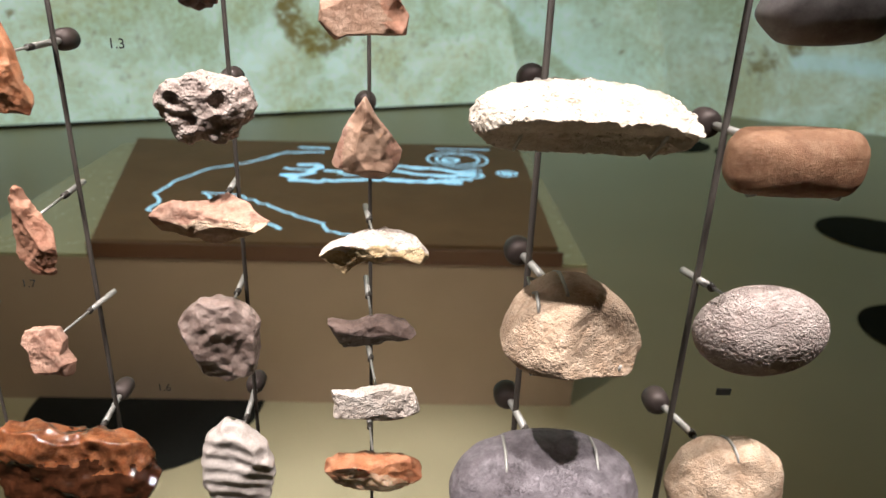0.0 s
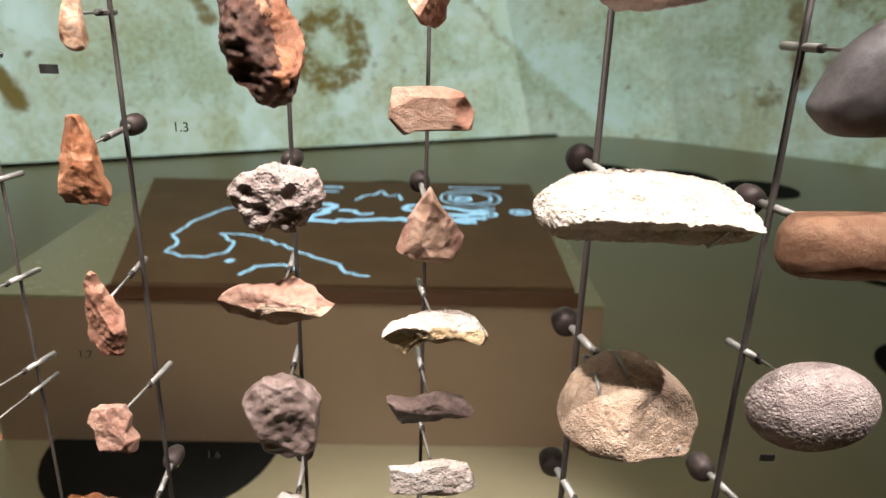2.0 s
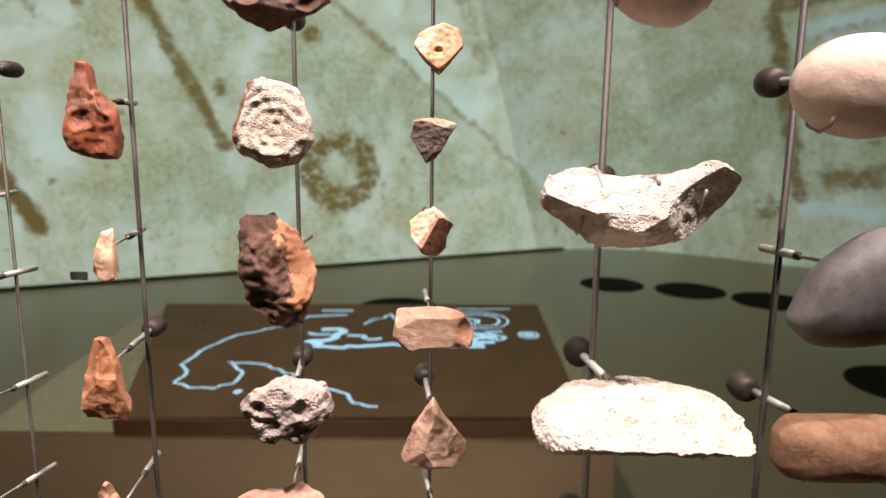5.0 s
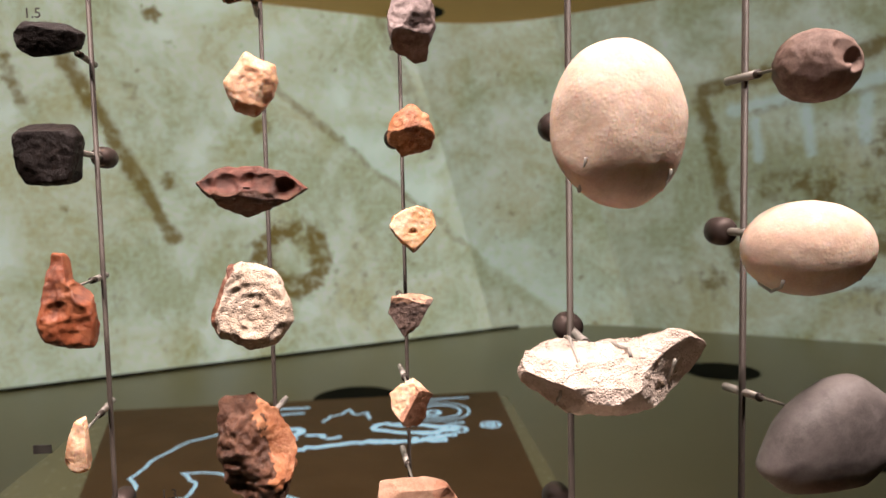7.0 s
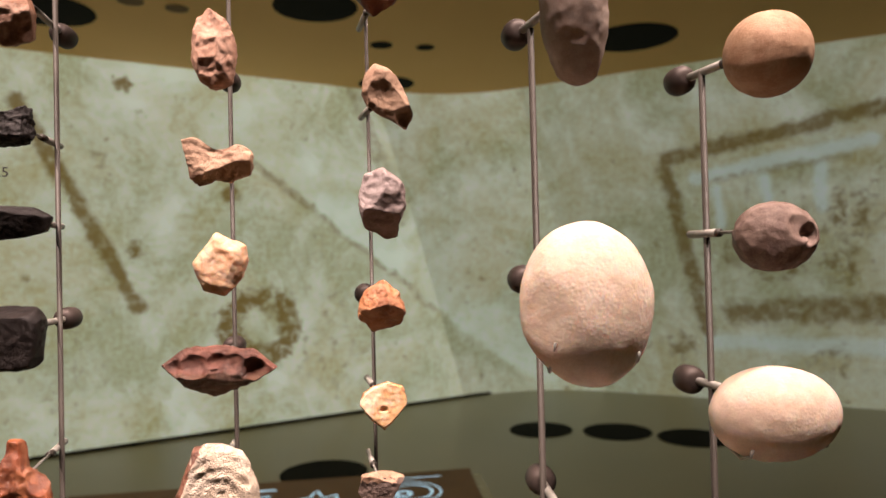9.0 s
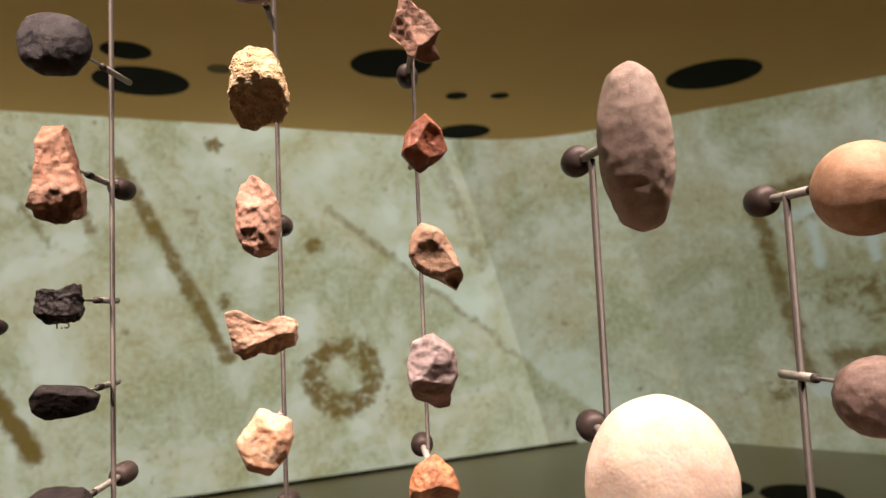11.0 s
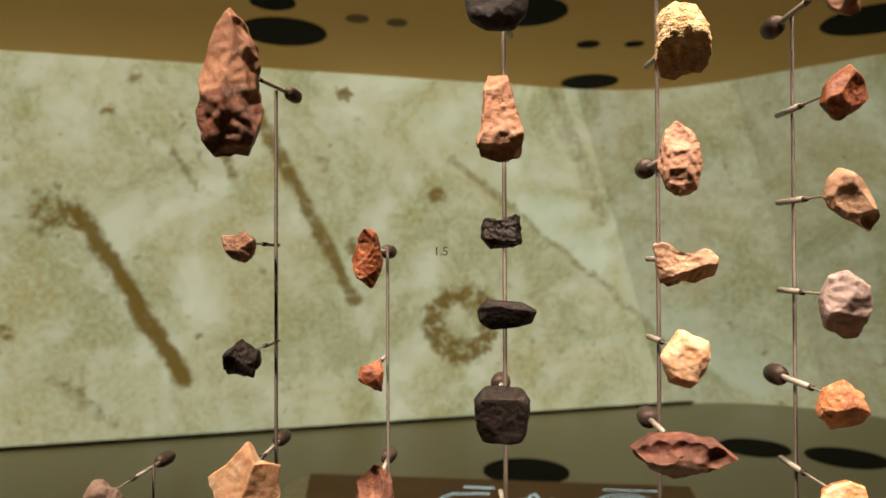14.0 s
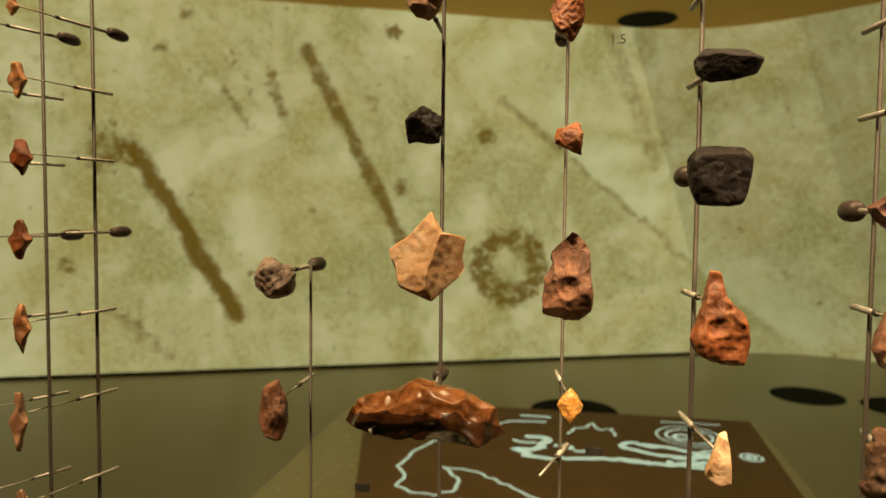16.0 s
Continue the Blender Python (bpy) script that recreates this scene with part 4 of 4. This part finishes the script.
stone("flint_flake", "cream and brown flint flake", "R2", -0.002, 1.376, 0.034, 0.038, 0.024, M["FlintCream"], ((-.4, .8), (.1, 1), (.6, .6), (1, .3), (.6, -.2), (.7, -.7), (.2, -1), (-.4, -.8), (-.9, -.1), (-1, .4)),
      seed=26, facets=4, lump=0.04, pits=0, soft=0.05, heavy=False, detail=6, cuts=((.65, -.65, -.4, .36), (-.5, -.8, .3, .55)), second=(M["FlintTanRed"], ((.65, -.6, -.45, .32),)))
stone("flint_flake", "small dark triangular flint flake", "R2", -0.001, 1.444, 0.035, 0.033, 0.02, M["DarkBrown"], ((-1, .2), (-.8, .9), (.2, 1), (1, .75), (.5, -.1), (.1, -.8), (-.3, -1), (-.6, -.4)),
      seed=27, facets=5, lump=0.04, pits=0.2, soft=0, heavy=False, detail=6, cuts=((0, -1, -.1, .5),), second=(M["FlintTan"], ((0, 0, 1, .72),)))
stone("flint_core", "small cream core with an orange rim", "R2", 0.002, 1.509, 0.036, 0.036, 0.022, M["FlintOrange"], ((-.9, .5), (-.4, .8), (.2, 1), (.8, .8), (1, .1), (.4, -.6), (0, -1), (-.5, -.5), (-1, .1)),
      seed=28, facets=3, lump=0.03, pits=0, soft=0.05, heavy=False, detail=6, dents=((0.0, -0.1, 0.0030, 0.0028),), cuts=((0, -1, .2, .5),), second=(M["CreamCore"], ((0, -1, .2, .42),)))
stone("flint_core", "small rounded orange brown core", "R2", 0.002, 1.583, 0.035, 0.039, 0.03, M["FlintOrange"], ((-.7, .7), (.1, 1), (.8, .6), (1, -.1), (.7, -.7), (.1, -1), (-.7, -.8), (-1, -.1)),
      seed=29, facets=6, lump=0.05, pits=0.1, soft=0.15, heavy=True, detail=6, wear=4, cuts=((.1, -.6, -.8, .45),))
stone("flint_core", "tall grey mauve flint core", "R2", 0.004, 1.66, 0.037, 0.054, 0.028, M["GreyMauve"], ((-.7, .8), (.1, 1), (.9, .6), (1, 0), (.6, -.5), (.7, -.9), (.1, -1), (-.3, -.7), (-.7, -.6), (-1, .2)),
      seed=30, facets=6, lump=0.04, pits=0, soft=0.1, heavy=False, detail=6, wear=4, dents=((0.4, 0.5, 0.008, 0.002),), cuts=((0, -.6, -.8, .48),))
stone("flint_flake", "long tan flint flake with a dark scar", "R2", 0.01, 1.74, 0.039, 0.05, 0.019, M["FlintTan"], ((-.5, 1), (.2, .8), (.6, .2), (1, -.6), (.7, -1), (.2, -.7), (-.7, -.3), (-1, .1), (-.9, .6)),
      seed=31, facets=4, lump=0.03, pits=0.1, soft=0.1, heavy=False, detail=6, wear=3, dents=((0.0, -0.2, 0.013, 0.0022),), cuts=((-.1, -.72, -.7, .44),))
stone("flint_core", "angular red brown flint core", "R2", 0.005, 1.821, 0.033, 0.043, 0.025, M["FlintRust"], ((-.4, .7), (.1, 1), (.8, .5), (1, -.1), (.4, -.6), (0, -1), (-.5, -.6), (-1, -.2), (-.8, .4)),
      seed=32, facets=5, lump=0.03, pits=0.1, soft=0, heavy=False, detail=6, cuts=((0, -.75, -.66, .44),))
stone("triangular_pick", "triangular pinkish brown flint pick", "R2", 0.002, 1.905, 0.038, 0.047, 0.027, M["FlintPink"], ((-.4, 1), (0, .7), (.5, .2), (.9, -.3), (1, -.9), (.3, -1), (-.5, -.7), (-1, -.4), (-.6, .2)),
      seed=33, facets=6, lump=0.04, pits=0.1, soft=0, heavy=True, detail=6, cuts=((.35, -.7, -.6, .46), (-.6, -.7, .3, .5)))
stone("polished_axe", "long chipped red brown flint axe", "R0", -0.263, 2.016, 0.045, 0.101, 0.025, M["FlintPink"], ((-.7, 1), (.6, 1), (.9, .4), (.95, -.4), (.6, -.95), (-.2, -1), (-.9, -.8), (-1, 0)),
      seed=34, facets=40, lump=0.03, pits=0, soft=0.1, heavy=True, detail=6, cuts=((0, -.5, -.86, .6),))
stone("dark_pebble", "dark grey black rounded pebble", "R0", -0.26, 1.906, 0.053, 0.046, 0.032, M["Basalt"], ((-.6, 1), (.3, .95), (1, .7), (1, -.5), (.6, -1), (-.3, -.95), (-.8, -.5), (-1, .3)),
      seed=35, facets=3, lump=0.03, pits=0.1, soft=0.45, heavy=False, detail=6, wear=8)
stone("flint_pick", "tan wedge shaped flint pick with stepped base", "R0", -0.257, 1.811, 0.041, 0.07, 0.025, M["FlintTanRed"], ((-.4, 1), (.3, .9), (.6, .2), (1, -.4), (.9, -.95), (0, -1), (-.95, -.9), (-1, -.4), (-.7, .2)),
      seed=36, facets=10, lump=0.05, pits=0, soft=0.05, heavy=True, detail=6, dents=((0.0, -0.5, 0.016, 0.002),), cuts=((0, -1, .2, .55), (0, -.6, -.8, .7)), second=(M["FlintPink"], ((0, -.3, -1, .42),)))
stone("obsidian_block", "small black jagged obsidian block", "R0", -0.256, 1.718, 0.033, 0.028, 0.022, M["Obsidian"], ((-.9, .7), (-.2, .6), (.9, 1), (.8, 0), (1, -.8), (0, -.9), (-.6, -1), (-1, -.3)),
      seed=37, facets=14, lump=0.08, pits=0.2, soft=0.05, heavy=False, detail=6)
stone("obsidian_knife", "black wedge shaped obsidian blade", "R0", -0.252, 1.65, 0.049, 0.025, 0.017, M["Obsidian"], ((-1, .3), (-.7, 1), (.5, .8), (1, .3), (.8, -.5), (.2, -.8), (-.5, -1), (-.9, -.5)),
      seed=38, facets=2, lump=0.02, pits=0, soft=0.2, heavy=False, detail=6, wear=8, cuts=((0, -.9, -.4, .5),))
stone("obsidian_core", "black squarish obsidian core", "R0", -0.256, 1.569, 0.046, 0.046, 0.032, M["Obsidian"], ((-1, .5), (-.6, 1), (.7, .95), (1, .5), (.8, -.9), (.2, -1), (-.7, -.95), (-.9, -.4)),
      seed=39, facets=2, lump=0.03, pits=0.05, soft=0.1, heavy=True, detail=6, wear=10, cuts=((0, -1, -.1, .6), (0, -.3, .95, .78)))
stone("tanged_point", "bright rusty tanged flint point", "R0", -0.251, 1.463, 0.043, 0.07, 0.026, M["FlintRust"], ((-.42, 1), (-.05, .98), (.12, .35), (.8, .1), (1, -.5), (.8, -1), (-.6, -.95), (-1, -.5), (-.75, .05), (-.55, .35)),
      seed=40, facets=8, lump=0.04, pits=0, soft=0.1, heavy=False, detail=6, wear=3, dents=((-0.1, -0.15, 0.010, 0.004), (0.1, -0.55, 0.010, 0.002)))
stone("bone_point", "small pale pointed flake", "R0", -0.25, 1.355, 0.018, 0.041, 0.013, M["FlintCream"], ((.2, 1), (.5, .4), (.7, -.4), (1, -.9), (0, -1), (-1, -.8), (-.6, -.2), (-.1, .4)),
      seed=41, facets=8, lump=0.04, pits=0.1, soft=0.1, heavy=False, detail=5)
stone("grinding_slab", "large cream coarse grinding stone slab", "R3", 0.153, 1.238, 0.159, 0.051, 0.14, M["SlabStone"], ((-1, 0), (-.92, .6), (-.4, 1), (.5, 1), (.92, .7), (1, .1), (.95, -.6), (.6, -1), (0, -1), (-.7, -.8)),
      seed=42, facets=2, lump=0.03, pits=1.3, soft=0.6, heavy=True, detail=7, wear=60, boxy=0.9, ahead=0.035, pit_scale=140.0, dents=((0.35, -0.30, 0.010, 0.005), (0.55, -0.28, 0.012, 0.006), (0.75, -0.22, 0.010, 0.005), (0.15, -0.45, 0.009, 0.004), (0.45, -0.6, 0.008, 0.004), (0.85, -0.4, 0.008, 0.005)), cuts=((0, -.4, .92, .74), (0, -.84, -.52, .42)))
stone("grinding_stone", "tan dome shaped grinding stone with pores", "R3", 0.164, 1.070, 0.112, 0.086, 0.11, M["Sandstone"], ((-1, -.3), (-.8, .3), (-.3, 1), (.2, .95), (.7, .5), (1, -.2), (.8, -.8), (.2, -1), (-.5, -.8)),
      seed=43, facets=2, lump=0.02, pits=0.5, soft=0.35, heavy=True, detail=7, wear=50, ahead=0.025, pit_scale=230.0, hooks=(-0.57, -0.2), cuts=((0, -.5, -.86, .74),))
stone("hammer_stone", "large purple grey smooth hammer stone", "R3", 0.158, 0.903, 0.171, 0.101, 0.11, M["PurpleStone"], ((-1, -.1), (-.8, .6), (-.2, 1), (.4, 1), (.9, .6), (1, 0), (.7, -.8), (0, -1), (-.7, -.8)),
      seed=44, facets=0, lump=0.015, pits=0.05, soft=0.5, heavy=True, detail=6, wear=8, ahead=0.015, pit_scale=300.0, hooks=(-0.44, 0.47))
stone("limestone_tool", "white saddle shaped limestone tool", "R3", 0.142, 1.402, 0.139, 0.063, 0.07, M["WhiteStone"], ((-1, .75), (-.75, .9), (-.2, .62), (.3, .95), (.75, .85), (1, .5), (.9, -.05), (.45, -.7), (-.3, -1), (-.6, -.6), (-.95, -.15)),
      seed=45, facets=6, lump=0.04, pits=0.5, soft=0.1, heavy=True, detail=7, dents=((0.8, -0.3, 0.02, 0.003),), ahead=0.035, pit_scale=150.0, hooks=(-0.4, 0.13), cuts=((.45, -.7, -.55, .74), (-.1, -.82, .56, .54), (-.75, -.5, -.4, .82)), tops=((.05, .03, .006),))
stone("cream_pebble", "large smooth cream pebble with a chipped side", "R3", 0.149, 1.582, 0.0995, 0.121, 0.07, M["PebbleCream"], ((-.9, .3), (-.6, .85), (.1, 1), (.7, .75), (1, .1), (.8, -.6), (.3, -1), (-.3, -.8), (-.9, -.3)),
      seed=46, facets=0, lump=0.006, pits=0.05, soft=0.72, heavy=True, detail=6, pit_scale=150.0, ahead=0.035, wear=30, cuts=((-.80, -.58, -.14, .86),))
stone("long_pebble", "long upright grey pink pebble", "R3", 0.157, 1.812, 0.053, 0.124, 0.048, M["PebbleGrey"], ((-.6, .9), (0, 1), (.6, .85), (1, .3), (1, -.4), (.6, -.95), (0, -1), (-.6, -.9), (-1, -.3), (-1, .4)),
      seed=47, facets=0, lump=0.02, pits=0.06, soft=0.4, heavy=True, detail=6, tilt=(14, -6), wear=10)
stone("stone_roller", "brown cylindrical stone roller", "R4", 0.327, 1.204, 0.108, 0.053, 0.053, M["RollerStone"], ((-1, .5), (-.85, 1), (.85, 1), (1, .5), (1, -.5), (.85, -1), (-.85, -1), (-1, -.5)),
      seed=48, facets=0, lump=0.01, pits=0.12, soft=0.2, heavy=True, detail=6, wear=16, pit_scale=260.0)
stone("pumice_stone", "oval pinkish grey pumice with pits", "R4", 0.331, 1.058, 0.114, 0.081, 0.057, M["Pumice"], (),
      seed=49, facets=0, lump=0.01, pits=0.8, soft=1, heavy=False, detail=7, pit_scale=300.0)
stone("grooved_stone", "tan grooved stone with a small hole", "R4", 0.329, 0.901, 0.107, 0.085, 0.068, M["Sandstone"], ((-1, -.2), (-.8, .6), (-.3, 1), (0, .85), (.4, 1), (.9, .6), (1, -.3), (.7, -1), (-.8, -1)),
      seed=50, facets=0, lump=0.02, pits=0.15, soft=0.3, heavy=True, detail=6, wear=6, hooks=(0.0,), dents=((0.1, 0.4, 0.010, 0.008), (0.05, 0.7, 0.018, 0.005)))
stone("polished_wedge", "smooth dark grey polished wedge stone", "R4", 0.329, 1.337, 0.11, 0.096, 0.053, M["GreyPolish"], ((-1, -.6), (-.6, .1), (.1, .85), (.5, 1), (1, .6), (1, -.5), (.6, -.9), (-.6, -1)),
      seed=51, facets=0, lump=0.005, pits=0, soft=0.25, heavy=False, detail=6, wear=14)
stone("cream_pebble", "smooth oval cream pebble", "R4", 0.314, 1.487, 0.106, 0.076, 0.068, M["PebbleCream"], (),
      seed=52, facets=0, lump=0.01, pits=0.02, soft=1, heavy=True, detail=6, pit_scale=200.0)
stone("perforated_stone", "brown round stone with a drilled hole", "R4", 0.318, 1.628, 0.067, 0.056, 0.056, M["RollerDark"], (),
      seed=53, facets=0, lump=0.03, pits=0.05, soft=1, heavy=False, detail=6, dents=((0.30, 0.35, 0.014, 0.004), (0.48, 0.05, 0.009, 0.008)))
stone("stone_ball", "smooth orange brown stone ball", "R4", 0.318, 1.776, 0.068, 0.069, 0.068, M["OrangeBall"], (),
      seed=54, facets=0, lump=0.01, pits=0.06, soft=1, heavy=True, detail=6)
stone("flint_point", "upright glossy red flint point", "M1", -0.369, 1.697, 0.027, 0.05, 0.019, M["FlintRust"], ((-.1, 1), (.5, .8), (1, -.3), (.7, -.7), (.2, -1), (-.6, -.7), (-1, -.1), (-.5, .6)),
      seed=55, facets=16, lump=0.05, pits=0, soft=0.05, heavy=True, detail=6)
stone("flint_flake", "tiny red flint flake", "M1", -0.366, 1.598, 0.022, 0.026, 0.013, M["FlintRust"], ((-1, .7), (-.3, .6), (.4, 1), (1, .9), (.7, 0), (.7, -1), (0, -.5), (-.8, -.2)),
      seed=56, facets=10, lump=0.05, pits=0, soft=0.05, heavy=False, detail=5)
stone("flint_knife", "brown red flint blade with dark scar", "M1", -0.365, 1.491, 0.039, 0.07, 0.019, M["FlintBrownRed"], ((-.3, .8), (.1, 1), (.8, .6), (1, -.3), (.9, -.9), (-.2, -1), (-1, -.8), (-.8, 0), (-.9, .5)),
      seed=57, facets=18, lump=0.04, pits=0.05, soft=0.05, heavy=True, detail=6, dents=((0.05, -0.2, 0.009, 0.004), (0.0, 0.4, 0.012, 0.003)))
stone("amber_flake", "tiny amber orange flake", "M1", -0.361, 1.389, 0.02, 0.028, 0.016, M["Amber"], ((0, 1), (.6, .4), (1, 0), (.4, -.6), (0, -1), (-.6, -.5), (-1, .1), (-.4, .6)),
      seed=58, facets=8, lump=0.04, pits=0, soft=0.2, heavy=False, detail=5)
# lower part darker: the undercut's shade is put into the colour
stone("hand_axe", "tall red brown pointed flint hand axe", "M2", -0.489, 1.849, 0.059, 0.13, 0.041, M["FlintTanRed"], ((-.1, 1), (.25, .85), (.7, .3), (1, -.2), (.95, -.6), (.5, -.95), (-.2, -1), (-.8, -.7), (-1, -.3), (-.8, .2), (-.4, .7)),
      seed=59, facets=12, lump=0.04, pits=0.1, soft=0.2, heavy=True, detail=6, cuts=((.1, -.55, -.83, .78),), second=(M["FlintBrownRed"], ((0, -.2, -1, .30),)))
stone("flint_flake", "small pinkish flint flake", "M2", -0.482, 1.707, 0.032, 0.028, 0.02, M["FlintPink"], ((-1, .6), (-.2, .5), (.5, 1), (1, .6), (.8, -.3), (.2, -1), (-.5, -.7), (-.9, 0)),
      seed=60, facets=12, lump=0.05, pits=0, soft=0.1, heavy=False, detail=5)
stone("obsidian_block", "small dark jagged obsidian cube", "M2", -0.48, 1.61, 0.029, 0.031, 0.023, M["Obsidian"], ((-.9, .3), (-.2, 1), (.4, .7), (1, .6), (.9, -.9), (-.2, -.8), (-.9, -1)),
      seed=61, facets=14, lump=0.08, pits=0.1, soft=0.05, heavy=False, detail=5)
stone("disc_core", "pale tan disc core with a large flake scar", "M2", -0.477, 1.504, 0.062, 0.072, 0.028, M["FlintCream"], ((-1, .15), (-.5, .45), (.05, 1), (.35, .55), (.95, .45), (.85, 0), (1, -.35), (.55, -.6), (.1, -1), (-.75, -.7)),
      seed=62, facets=3, lump=0.02, pits=0, soft=0, heavy=True, detail=6, cuts=((-.25, -.9, .3, .46), (.78, -.6, -.15, .44)))
# underside darkened by colour: Resin below, ResinOrange above
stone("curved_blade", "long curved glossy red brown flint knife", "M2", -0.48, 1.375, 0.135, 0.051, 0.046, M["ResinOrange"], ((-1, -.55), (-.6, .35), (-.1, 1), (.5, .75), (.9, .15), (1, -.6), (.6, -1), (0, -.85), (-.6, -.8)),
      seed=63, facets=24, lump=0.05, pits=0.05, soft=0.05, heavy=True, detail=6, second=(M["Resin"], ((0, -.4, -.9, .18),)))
stone("flint_core", "small brown grey flint core", "M3", -0.609, 1.482, 0.035, 0.035, 0.028, M["Knobbly"], ((-1, .4), (-.5, 1), (.5, .9), (1, .3), (.8, -.7), (.2, -1), (-.6, -.9), (-.9, -.3)),
      seed=64, facets=14, lump=0.06, pits=0.1, soft=0.05, heavy=True, detail=5)
stone("flint_bar", "upright dark red flint bar", "M3", -0.611, 1.369, 0.024, 0.052, 0.019, M["FlintBrownRed"], ((-.4, 1), (.4, .95), (.9, .3), (1, -.5), (.5, -1), (-.4, -.95), (-.9, -.3), (-.8, .5)),
      seed=65, facets=12, lump=0.05, pits=0, soft=0.1, heavy=False, detail=5)
stone("flint_flake", "small orange flint flake", "M1", -0.377, 1.016, 0.032, 0.024, 0.017, M["FlintOrange"], ((-1, .3), (0, .8), (.8, .5), (1, -.4), (0, -1), (-.7, -.6)),
      seed=66, facets=10, lump=0.05, pits=0, soft=0.1, heavy=False, detail=5)
stone("arrowhead", "small orange flint arrowhead with a tang", "L1", -0.864, 1.722, 0.013, 0.017, 0.006, M["FlintOrange"], ((-.3, 1), (.3, 1), (.5, .4), (1, 0), (.4, -.4), (.1, -1), (-.1, -1), (-.5, -.4), (-1, 0), (-.5, .4)),
      seed=67, facets=10, lump=0.03, pits=0, soft=0.05, heavy=True, detail=4)
stone("arrowhead", "small orange flint arrowhead with a tang", "L1", -0.86, 1.656, 0.019, 0.033, 0.009, M["FlintOrange"], ((-.3, 1), (.3, 1), (.5, .4), (1, 0), (.4, -.4), (.1, -1), (-.1, -1), (-.5, -.4), (-1, 0), (-.5, .4)),
      seed=68, facets=10, lump=0.03, pits=0, soft=0.05, heavy=False, detail=4)
stone("arrowhead", "small red flint arrowhead with a tang", "L1", -0.857, 1.586, 0.023, 0.033, 0.011, M["FlintRust"], ((-.3, 1), (.3, 1), (.5, .4), (1, 0), (.4, -.4), (.1, -1), (-.1, -1), (-.5, -.4), (-1, 0), (-.5, .4)),
      seed=69, facets=10, lump=0.03, pits=0, soft=0.05, heavy=False, detail=4)
stone("arrowhead", "small red flint arrowhead with a tang", "L1", -0.861, 1.511, 0.023, 0.037, 0.011, M["FlintRust"], ((-.3, 1), (.3, 1), (.5, .4), (1, 0), (.4, -.4), (.1, -1), (-.1, -1), (-.5, -.4), (-1, 0), (-.5, .4)),
      seed=70, facets=10, lump=0.03, pits=0, soft=0.05, heavy=True, detail=4)
stone("arrowhead", "small red flint arrowhead with a tang", "L1", -0.862, 1.428, 0.02, 0.047, 0.01, M["FlintOrange"], ((-.3, 1), (.3, 1), (.5, .4), (1, 0), (.4, -.4), (.1, -1), (-.1, -1), (-.5, -.4), (-1, 0), (-.5, .4)),
      seed=71, facets=10, lump=0.03, pits=0, soft=0.05, heavy=False, detail=4)
stone("arrowhead", "small orange flint arrowhead with a tang", "L1", -0.867, 1.34, 0.018, 0.056, 0.009, M["FlintTanRed"], ((-.3, 1), (.3, 1), (.5, .4), (1, 0), (.4, -.4), (.1, -1), (-.1, -1), (-.5, -.4), (-1, 0), (-.5, .4)),
      seed=72, facets=10, lump=0.03, pits=0, soft=0.05, heavy=False, detail=4)
stone("arrowhead", "small orange flint arrowhead with a tang", "L1", -0.865, 1.256, 0.02, 0.04, 0.01, M["FlintTanRed"], ((-.3, 1), (.3, 1), (.5, .4), (1, 0), (.4, -.4), (.1, -1), (-.1, -1), (-.5, -.4), (-1, 0), (-.5, .4)),
      seed=73, facets=10, lump=0.03, pits=0, soft=0.05, heavy=False, detail=4)

# holders on the outer rods, whose stones hang out of view
for z, heavy in ((1.722, True), (1.656, False), (1.586, False), (1.511, True), (1.428, False), (1.34, False), (1.256, False)):
    holder("L2", -0.935, z, 0.575, heavy, 0.5)
for z in (1.323, 1.221, 1.129, 1.041):
    holder("M1", -0.385, z, 0.575, False, 0.8)
